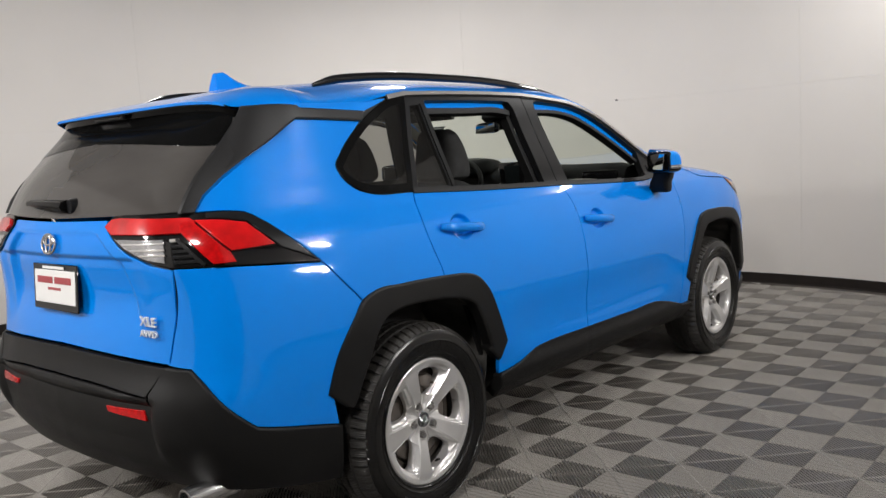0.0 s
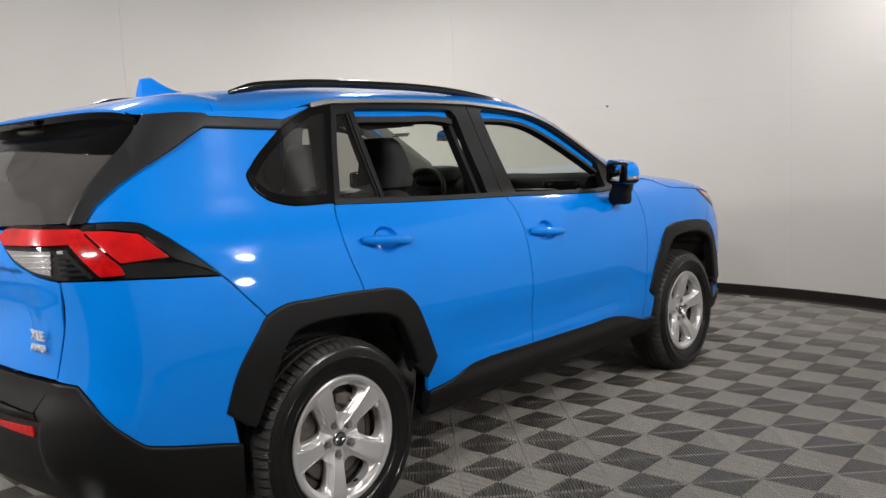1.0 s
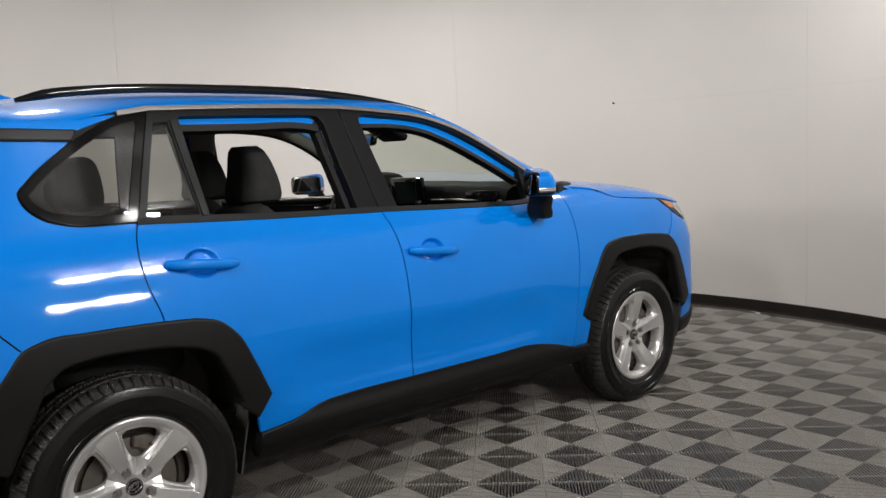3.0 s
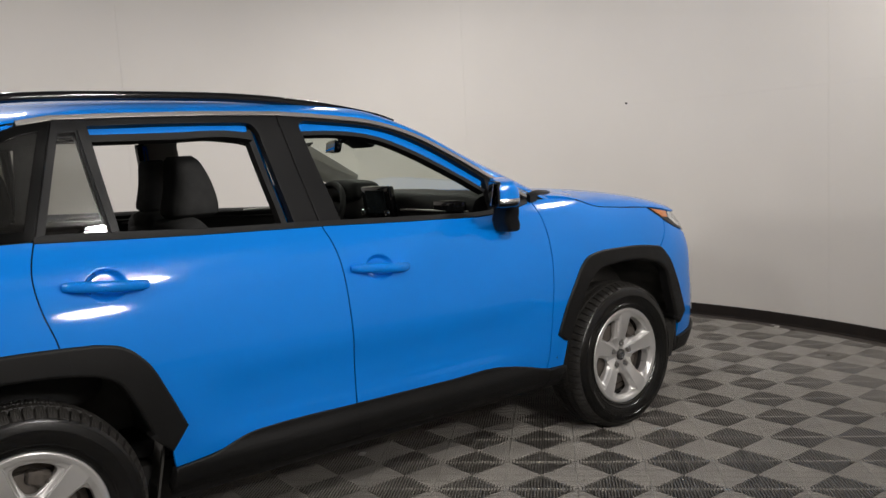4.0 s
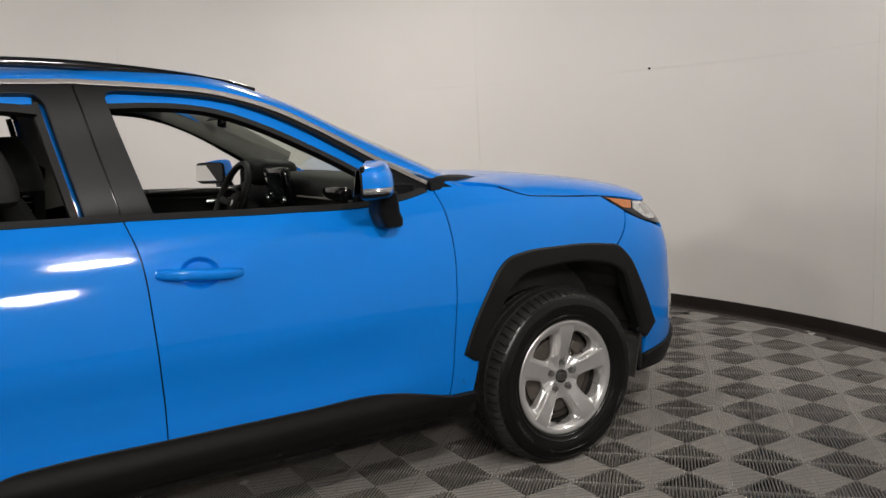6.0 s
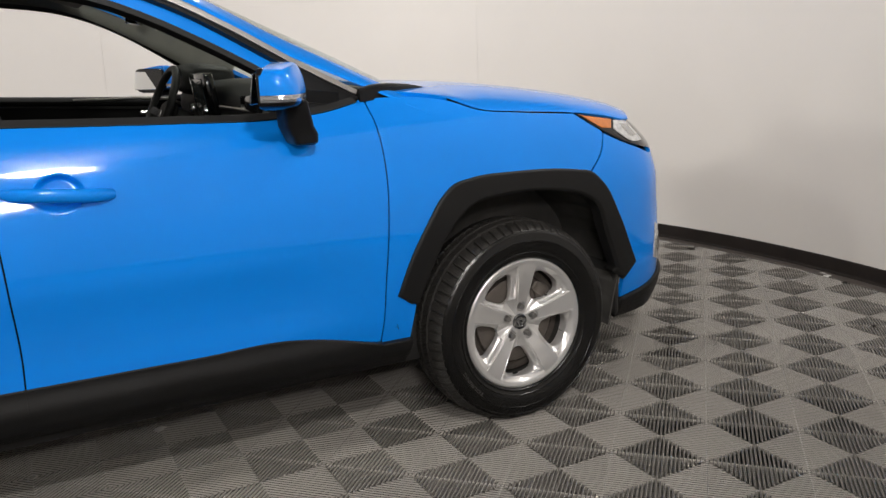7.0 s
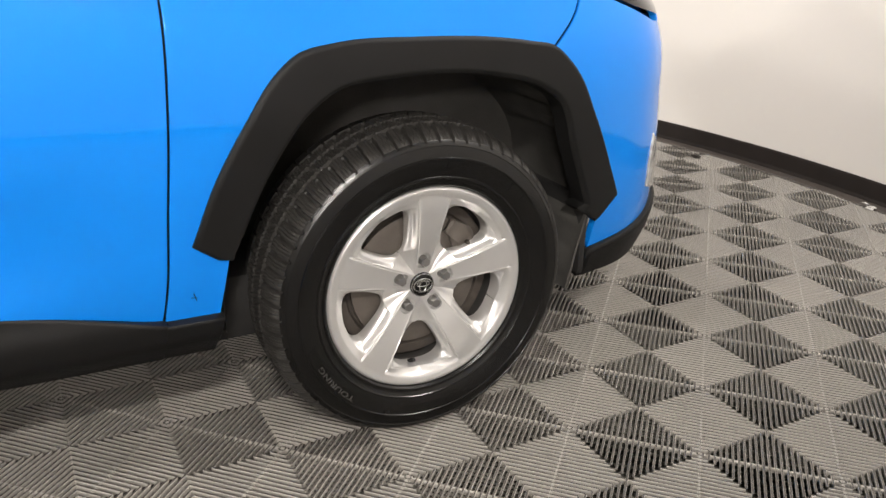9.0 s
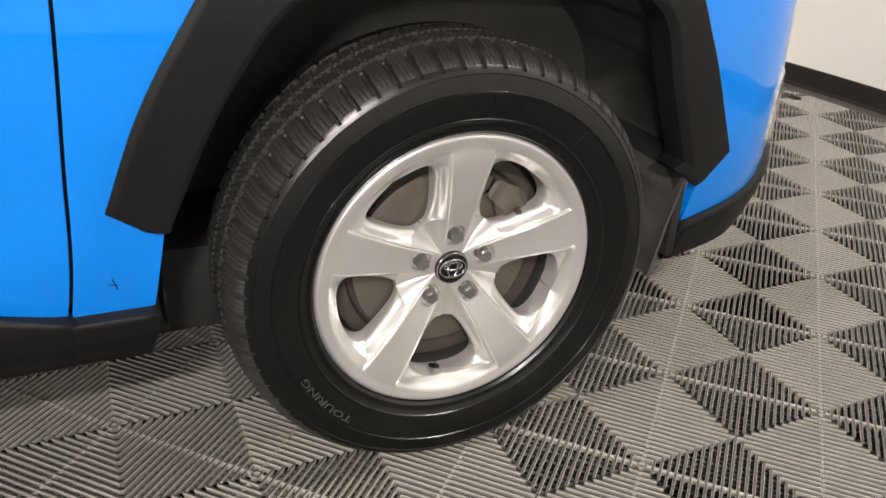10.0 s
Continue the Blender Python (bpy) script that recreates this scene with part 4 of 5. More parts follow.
bumper = panel("rear_bumper", mirrored(loop([(C, .645), (-1.10, .638), (-.884, .622)], [(-.884, .622), (-.838, .722)], *bent([(-.838, .724), (-.752, .716), (-.702, .664), (-.578, .518), (-.401, .452)]), [(-.401, .452), (-.40, .26)], [(-.40, .26), (-.68, .318), (-.95, .333), (C, .340)]), C),
               CLAD, car, o=0.014, thick=0.06, step=0.015, roll=0.008, label="black plastic rear bumper")
for sgn in (0, 1):
    l = [(-1.090, .588), (-.900, .592), (-.885, .557), (-1.075, .566)]
    l = [(2 * C - a, b) for a, b in l] if sgn else l
    panel("reflector", loop(*bent(l + l[:1])), DARKRED, bumper, o=0.021, thick=0.012, step=0.03, label="red bumper reflector")
# front bumper
fb = panel("front_bumper", mirrored(loop([(4.0, .93), (3.52, .955), (3.42, .897), (3.229, .944), (3.093, 1.001)], [(3.093, 1.001), (3.060, .940), (2.985, .858)], ARCH_F[8:], [(3.186, .503), (3.150, .462)], [(3.150, .462), (3.142, .362)], [(3.142, .362), (3.25, .375), (3.40, .40), (4.0, .42)]), 4.0),
           PAINT, car, step=0.03, label="blue painted front bumper")
panel("grille", mirrored(loop([(4.0, .86), (3.55, .84)], [(3.55, .84), (3.62, .56)], [(3.62, .56), (4.0, .52)]), 4.0), GLOSSBLACK, fb, o=0.006, step=0.04, label="gloss black grille")
for sgn in (0, 1):
    l = [(3.340, .622), (3.365, .604), (3.445, .455), (3.410, .440), (3.325, .476), (3.325, .539), (3.340, .622)]
    panel("corner_lamp", loop(*bent([(8.0 - a, b) for a, b in l] if sgn else l)), LAMPGREY, fb, o=0.005, thick=0.010, step=0.03, label="pale clear corner lamp lens")
panel("lower_lip", mirrored(loop([(4.0, .418), (3.40, .398), (3.25, .373), (3.142, .358)], [(3.142, .358), (3.138, .292)], [(3.138, .292), (3.35, .285), (4.0, .27)]), 4.0), CLAD, fb, o=0.016, thick=0.05, step=0.03, roll=0.008, label="black plastic bumper lip")

# underbody, liners
part("underbody", rbox(3.7, 1.50, 0.16, 0.03, 2, pose(1.30, 0, 0.33)), DARK, car, "dark underbody")
part("underbody", rbox(1.35, 1.56, 0.14, 0.02, 2, pose(1.33, 0, 0.38)), DARK, car, "dark underbody")
WHEELS = [(0.0, 0.350), (2.715, 0.3565)]
for wx, wz in WHEELS:
    for side in (-1, 1):
        bm = bmesh.new()
        rows = []
        for i in range(161):
            d = -14 + 198 * i / 160
            a = radians(d)
            r = 0.440 + 0.044 * ease(0, 40, d) * ease(180, 140, d) - 0.042 * ease(30, -12, d)
            fold = 0.004 * math.sin(d * 0.45) + 0.0015 * math.sin(d * 1.1 + 1)
            rim_y = 0.868 + 0.030 * math.sin(max(0, a)) - (0.04 if wx == 0 else 0.0)
            rows.append([bm.verts.new((wx + (r + e) * math.cos(a), side * y, wz + 0.015 + (r + e) * math.sin(a))) for y, e in ((rim_y - 0.004, 0.010 * ease(45, 5, d)), (rim_y, 0.0), (rim_y - 0.02, 0.004), (0.825, fold), (0.74, fold * 1.2), (0.66, fold), (0.55, -0.01))])
        for p, q in zip(rows, rows[1:]):
            for k in range(6):
                bm.faces.new((p[k], q[k], q[k + 1], p[k + 1]))
        bm.faces.new([r[6] for r in rows])
        part("wheel_liner", bm, LINER, car, "black ribbed wheel arch liner")
        if wx:
            part("splash_panel", rbox(0.02, 0.26, 0.20, 0.008, 2, pose(3.148, side * 0.735, 0.405)), DARK, car, "black panel behind the bumper corner")


# ---- wheels ----
def rim_mesh():
    """One-piece cast face: five broad spokes with a flat crown, a groove and falling flanks each side, sunk nut seats,
    five rounded windows and a rolled lip. Axis along y, the face towards -y."""
    W_IN, W_OUT = 0.097, 0.2045
    deep = spl([.030, .06, .09, .12, .16, .20, .2245], [.0275, .0240, .0165, .0085, .0005, -.0055, -.0066])
    crown = spl([.030, .06, .09, .12, .16, .20, .2245], [.0148, .0172, .0200, .0238, .0298, .0355, .0385])
    spoke = spl([.09, .11, .14, .17, .19, .2045], [.0440, .0440, .0450, .0475, .0505, .0555])
    fall = spl([.030, .045, .070, .097, .13, .17, .2045, .214, .2225, .2245], [.0005, .004, .013, .021, .0235, .0225, .0170, .0085, .0008, 0.0])
    dq = [0.0, 0.004, 0.008, 0.0115, 0.0138, 0.0148, 0.0156]
    rs = [.0296, .0300, .0335, .0365, .040, .0425, .0435, .0455, .0475, .050, .053, .056, .059, .062, .065, .068, .0705, .0725, .0745, .0762, .0770, .0785, .080, .084, .089, .093]
    mid, half = (W_IN + W_OUT) / 2, (W_OUT - W_IN) / 2
    rs += [mid - half * math.cos(math.pi * i / 34) for i in range(35)]
    rs += [.2075, .211, .2145, .218, .2210, .2245, .2275, .2300, .2325, .2350, .2375, .2400, .2420, .2435]
    lip = spl([.2210, .2245, .2275, .2300, .2350, .2400, .2435], [-.0064, -.0067, -.0073, -.0080, -.0088, -.0084, -.0045])
    bm = bmesh.new()
    weld = {}

    def vert(k, r, ang, y):
        a = math.pi / 2 + k * 2 * math.pi / 5 + ang
        r *= 0.971
        key = (round(r * math.cos(a), 5), round(y, 5), round(r * math.sin(a), 5))
        if key not in weld:
            weld[key] = bm.verts.new((r * math.cos(a), y, r * math.sin(a)))
        return weld[key]

    def face(*vs):
        vs = [v for i, v in enumerate(vs) if v is not vs[i - 1]]
        if len(set(vs)) > 2:
            try:
                bm.faces.new(vs)
            except ValueError:
                pass
    sector = math.pi / 5
    for k in range(5):
        for sgn in (-1, 1):
            rows, walls = [], []
            for r in rs:
                d, c, f = float(deep(min(r, .2245))), float(crown(min(r, .2245))), float(fall(min(r, .2245)))
                q = abs(r - mid) / half
                groove = float(ease(.095, .18, r))
                wa = 0.0
                if q <= 1.0:
                    wa = max(0.0, sector - float(spoke(r)) / r) * max(0.0, 1 - q ** 5.0) ** (1 / 3.2)
                e = r * (sector - wa)
                g0 = max(c + 0.0030, 0.0172)
                cols = [t for t in dq] + [max(c - 0.0012 - 0.0018 * groove, 0.0161), max(c, 0.0166), max(g0, 0.0172)]
                cols += [g0 + (e - g0) * v for v in (.12, .25, .40, .55, .70, .82, .91, .96, 1.0)]
                row = []
                for i, t in enumerate(cols):
                    t = min(t, e)
                    if r > .2225:
                        y = float(lip(r))
                    elif i < 7:
                        n = ((abs(t) / 0.0150) ** 3 + (abs(r - 0.0600) / 0.0175) ** 3)
                        y = d + (0.0100 if n < 1.0 else 0.0)
                    elif i < 10:
                        y = d + (0.0, 0.0022 + 0.0036 * groove, 0.0016 + 0.0014 * groove)[i - 7] * float(ease(.034, .07, r) * ease(.2225, .213, r))
                    else:
                        v = (t - g0) / max(1e-6, e - g0)
                        y = d + (0.0016 + 0.0014 * groove) * float(ease(.034, .07, r) * ease(.2225, .213, r)) + f * (0.50 * float(ease(0.0, .55, v)) + 0.28 * v + 0.22 * v ** 6)
                    row.append(vert(k, r, sgn * t / r, y))
                rows.append(row)
                walls.append((row[-1], vert(k, r, sgn * (e - 0.0012) / r, 0.050)) if q <= 1.0 else None)
            for p, q in zip(rows, rows[1:]):
                for i in range(len(p) - 1):
                    face(p[i], p[i + 1], q[i + 1], q[i])
            for p, q in zip(walls, walls[1:]):
                if p and q:
                    face(p[0], p[1], q[1], q[0])
    me = bpy.data.meshes.new("wheel")
    bmesh.ops.recalc_face_normals(bm, faces=bm.faces)
    bm.to_mesh(me)
    bm.free()
    me.materials.append(ALLOY)
    me.polygons.foreach_set("use_smooth", [True] * len(me.polygons))
    me.set_sharp_from_angle(angle=radians(32))
    return me


def tyre_mesh():
    """A touring tyre with ribbed tread, sipes, shoulder lugs and a stepped side wall; slightly flattened below."""
    prof = [(0.2350, 0.002, 0), (0.2378, -0.008, 0), (0.2420, -0.0125, 0), (0.2465, -0.0132, 0), (0.2475, -0.0115, 0), (0.2520, -0.0125, 0), (0.2580, -0.0165, 0), (0.2595, -0.0188, 0), (0.2615, -0.0190, 0), (0.2630, -0.0172, 0),
            (0.277, -0.0215, 0), (0.298, -0.0240, 0), (0.3000, -0.0242, 0), (0.3012, -0.0262, 0), (0.3035, -0.0262, 0), (0.3048, -0.0238, 0),
            (0.316, -0.0220, 0), (0.3275, -0.0190, 0), (0.3287, -0.0200, 0), (0.3345, -0.0170, 0), (0.3395, -0.0130, 1), (0.3450, -0.0075, 2), (0.3505, 0.000, 2), (0.3555, 0.010, 2), (0.3595, 0.022, 2), (0.3630, 0.040, 2), (0.3560, 0.0415, 3), (0.3560, 0.0480, 3), (0.3645, 0.0495, 4),
            (0.3651, 0.060, 4), (0.3655, 0.070, 4), (0.3658, 0.084, 4), (0.3570, 0.0855, 3), (0.3570, 0.0925, 3), (0.3658, 0.094, 4), (0.3657, 0.106, 4), (0.3654, 0.116, 4), (0.3650, 0.126, 4), (0.3570, 0.1275, 3), (0.3570, 0.1345, 3), (0.3640, 0.136, 2), (0.3618, 0.158, 2), (0.3560, 0.178, 2),
            (0.340, 0.196, 0), (0.310, 0.206, 0), (0.270, 0.200, 0), (0.2350, 0.180, 0)]
    n = 924
    V, F, tread = [], [], []
    for j, (r, y, kind) in enumerate(prof):
        for i in range(n):
            a = 2 * math.pi * i / n
            rr = r
            if kind == 2 and y < 0.05:
                q = (i + (1 if y > 0.02 else 0)) % 14
                rr -= 0.0105 if q in (0, 1, 2) else 0
                if -0.010 < y < 0.035 and q in (4, 7, 10):
                    rr -= 0.0024
            elif kind == 1:
                rr -= 0.0040 if i % 14 in (0, 1) else 0
            elif kind == 4:
                q = (i + int(abs(y - 0.09) * 190) + (5 if y > 0.09 else 0)) % 14
                rr -= 0.0065 if q in (0, 1) else (0.0040 if q in (6, 10) else 0)
            elif kind == 2:
                rr -= 0.0065 if i % 14 in (0, 1) else 0
            V.append((rr * math.cos(a), y, rr * math.sin(a)))
    for j in range(len(prof) - 1):
        for i in range(n):
            k = (i + 1) % n
            F.append((j * n + i, (j + 1) * n + i, (j + 1) * n + k, j * n + k))
            tread.append(prof[j][2] and prof[j + 1][2])
    V = np.array(V)
    flat = -0.3535
    V[:, 2] = np.maximum(V[:, 2], flat)
    me = mesh_of("tyre", V, F, TYRE)
    me.materials.append(TREAD)
    me.polygons.foreach_set("material_index", [1 if t else 0 for t in tread])
    bm = bmesh.new()
    bm.from_mesh(me)
    bmesh.ops.recalc_face_normals(bm, faces=bm.faces)
    bm.to_mesh(me)
    bm.free()
    me.polygons.foreach_set("use_smooth", [True] * len(me.polygons))
    me.set_sharp_from_angle(angle=radians(22))
    return me


def arc_bar(r0, r1, a0, a1, y0, y1, n=6):
    """A short raised bar bent round the wheel's axis."""
    bm = bmesh.new()
    rows = []
    for i in range(n + 1):
        a = radians(a0 + (a1 - a0) * i / n)
        rows.append([bm.verts.new((r * math.cos(a), y, r * math.sin(a))) for r, y in ((r0, y0 + 0.004), (r0, y0), (r1, y1), (r1, y1 + 0.004))])
    for p, q in zip(rows, rows[1:]):
        for k in range(4):
            bm.faces.new((p[k], p[(k + 1) % 4], q[(k + 1) % 4], q[k]))
    bm.faces.new(rows[0])
    bm.faces.new(rows[-1][::-1])
    return bm


def bent_text(text, r, size, middle, y):
    """Raised letters bent round the axis on the face towards -y; middle is the angle of the text's middle, read from outside."""
    cu = bpy.data.curves.new("letters", "FONT")
    cu.body, cu.size, cu.extrude, cu.align_x, cu.resolution_u = text, size * 1.35, 0.0009, "CENTER", 3
    ob = new("letters", cu)
    me = bpy.data.meshes.new_from_object(ob.evaluated_get(bpy.context.evaluated_depsgraph_get()))
    bpy.data.objects.remove(ob)
    for v in me.vertices:
        x, h, d = v.co * 1
        a = radians(middle) - x * 1.7 / r
        v.co = ((r + h) * math.cos(a), y - d, (r + h) * math.sin(a))
    me.materials.clear()
    me.materials.append(LETTER)
    return me


RIM, TYREMESH = rim_mesh(), tyre_mesh()


def build_wheel(turn):
    """A wheel round its axis, face to -y: alloy face with tyre, brake and nuts."""
    w = part("wheel", RIM, ALLOY, car, "silver five-spoke alloy wheel")
    w.matrix_basis = pose(0, 0, 0, 0, turn, 0)
    part("tyre", TYREMESH, TYRE, w, "black touring tyre with worn shoulder lugs", m=pose(0, 0, 0, 0, -turn, 0))
    part("centre_cap", lathe([(0.0, 0.0210), (0.0235, 0.0210), (0.0265, 0.0225), (0.0280, 0.027), (0.0280, 0.037)], 40), GLOSSBLACK, w, "black centre cap with a silver oval badge")
    bm = bmesh.new()
    for rx, rz, ox in ((0.0225, 0.0155, 0.0), (0.0085, 0.0150, 0.0), (0.0155, 0.0065, 0.004)):
        t = [2 * math.pi * i / 28 for i in range(29)]
        tube([(rx * math.cos(a), 0.0197, rz * math.sin(a) + ox) for a in t], 0.0017, 6, bm, up=(0, 1, 0))
    tube([(0.0265 * math.cos(a), 0.0218, 0.0265 * math.sin(a)) for a in (2 * math.pi * i / 36 for i in range(37))], 0.0014, 6, bm, up=(0, 1, 0))
    part("badge", bm, CHROME, w, "silver oval badge")
    for k in range(5):
        b = math.pi / 2 + k * 2 * math.pi / 5
        bm = bmesh.new()
        bmesh.ops.create_cone(bm, cap_ends=True, segments=6, radius1=0.0112, radius2=0.0104, depth=0.022)
        bmesh.ops.create_cone(bm, cap_ends=True, segments=20, radius1=0.0125, radius2=0.0118, depth=0.006, matrix=pose(0, 0, -0.010))
        part("lug_nut", bm, NUT, w, "steel wheel nut", smooth=False, m=pose(0.0575 * math.cos(b), 0.0238, 0.0575 * math.sin(b), 90, 0, 0))
    part("valve", tube([(0, 0, 0), (0.0, -0.012, 0.008), (0, -0.026, 0.016)], 0.0045, 8), RUBBER, w, "black rubber valve", m=pose(0.2000 * math.cos(-math.pi / 2 - 0.06), 0.042, 0.2000 * math.sin(-math.pi / 2 - 0.06)))
    part("barrel", lathe([(0.1985, 0.060), (0.2005, 0.030), (0.2040, 0.022), (0.2060, 0.060), (0.2040, 0.10), (0.2040, 0.165), (0.2090, 0.165)], 120), SHADEDALLOY, w, "rim barrel darkened for the shade inside the wheel")
    part("hub_seat", lathe([(0.0, 0.040), (0.0289, 0.040), (0.0289, 0.029)], 40), DARK, w)
    part("brake_disc", lathe([(0.0, 0.046), (0.075, 0.046), (0.08, 0.052), (0.082, 0.058), (0.150, 0.058), (0.156, 0.060), (0.156, 0.072), (0.05, 0.074)], 72), STEEL, w, "worn steel brake disc")
    part("hub_back", lathe([(0.0, 0.080), (0.162, 0.078), (0.168, 0.066), (0.190, 0.068), (0.1975, 0.078), (0.1975, 0.150), (0.0, 0.155)], 72), RUSTY, w, "brown dust shield behind the disc")
    cal = bmesh.new()
    rows = []
    for i in range(17):
        d = -4 + 62 * i / 16
        a, grow = radians(d), 0.006 * math.sin(d * 0.21) + (-0.012 if i in (0, 16) else 0.0)
        prof = ((0.118 - grow, 0.080), (0.118 - grow, 0.050), (0.124, 0.044 - grow), (0.158, 0.044 - grow), (0.166 + grow, 0.050), (0.168 + grow, 0.090))
        rows.append([cal.verts.new((r * math.cos(a), y, r * math.sin(a))) for r, y in prof])
    for p, q in zip(rows, rows[1:]):
        for k in range(6):
            cal.faces.new((p[k], p[(k + 1) % 6], q[(k + 1) % 6], q[k]))
    cal.faces.new(rows[0])
    cal.faces.new(rows[-1][::-1])
    part("caliper", cal, STEEL, w, "grey cast brake caliper", m=pose(0, 0, 0, 0, -turn, 0))
    part("caliper_bolt", tube([(0.142 * math.cos(radians(28)), 0.03, 0.142 * math.sin(radians(28))), (0.142 * math.cos(radians(36)), 0.034, 0.142 * math.sin(radians(36)))], 0.005, 8), RUSTY, w, m=pose(0, 0, 0, 0, -turn, 0))
    # moulded marks on the side wall
    a = 84.0
    for wdt in (7.5, 6.0, 7.0, 5.0, 6.5, 7.0):
        part("sidewall_mark", arc_bar(0.281, 0.297, a - wdt, a, -0.0232, -0.0254), TYRE, w, m=pose(0, 0, 0, 0, -turn, 0))
        a -= wdt + 2.2
    wd = part("sidewall_band", arc_bar(0.279, 0.2985, 196, 238, -0.0222, -0.0250, 24), TYRE, w, m=pose(0, 0, 0, 0, -turn, 0))
    part("sidewall_letters", bent_text("TOURING", 0.2830, 0.0118, 217, -0.0258), LETTER, w, "raised worn grey side wall letters", m=pose(0, 0, 0, 0, -turn, 0))
    return w


FACE_Y = 0.879
wheel = build_wheel(3.0)
def wheel_pose(i, side, turn):
    wx, wz = WHEELS[i]
    return pose(wx, side * FACE_Y, wz) @ (pose(0, 0, 0, 0, 0, 180) if side == 1 else Matrix()) @ pose(0, 0, 0, 0, turn, 0)
wheel.matrix_basis = wheel_pose(1, -1, 3.0)
for i, side, turn in ((0, -1, -24.0), (1, 1, 10.0), (0, 1, 40.0)):
    copy_thing(wheel, wheel_pose(i, side, turn)).parent = car

# ---- roof rails, fin, mirrors, plate, badges, wiper, exhaust ----
for side in (-1, 1):
    pts = smooth_line([(-.160, 1.618), (-.06, 1.640), (.10, 1.655), (.55, 1.664), (1.05, 1.648), (1.35, 1.612), (1.62, 1.562)], 0.03)
    path = [(x, side * (0.560 + 0.012 * math.sin((x + .16) / 1.80 * math.pi)), z - 0.009 + (0.03 if side == 1 else 0)) for x, z in pts]
    n_ = len(path)
    rail = part("roof_rail", tube(path, 0.0165, 12, None, (0.75, 1.0), taper=[min(1, 0.45 + 0.2 * min(i, n_ - 1 - i)) for i in range(n_)]), GLOSSBLACK, car, "gloss black roof rail")
bm = bmesh.new()
rows = []
for i in range(13):
    t = i / 12
    x = -0.202 + 0.185 * t
    b = 1.640 + 0.024 * t
    top = b + 0.071 * min(1.0, (1.36 * (1 - t)) ** 1.35 + 0.02)
    w = 0.028 * (1 - 0.55 * t)
    rows.append([bm.verts.new((x + 0.012 * (z - b) / 0.07 * (1 - t), y, z)) for y, z in ((w, b), (w * 0.75, b + (top - b) * 0.45), (w * 0.28, top - 0.003), (0, top), (-w * 0.28, top - 0.003), (-w * 0.75, b + (top - b) * 0.45), (-w, b))])
for p, q in zip(rows, rows[1:]):
    for k in range(6):
        bm.faces.new((p[k], p[k + 1], q[k + 1], q[k]))
bm.faces.new(rows[0])
bm.faces.new(rows[-1][::-1])
part("aerial_fin", bm, PAINT, car, "blue shark fin aerial")

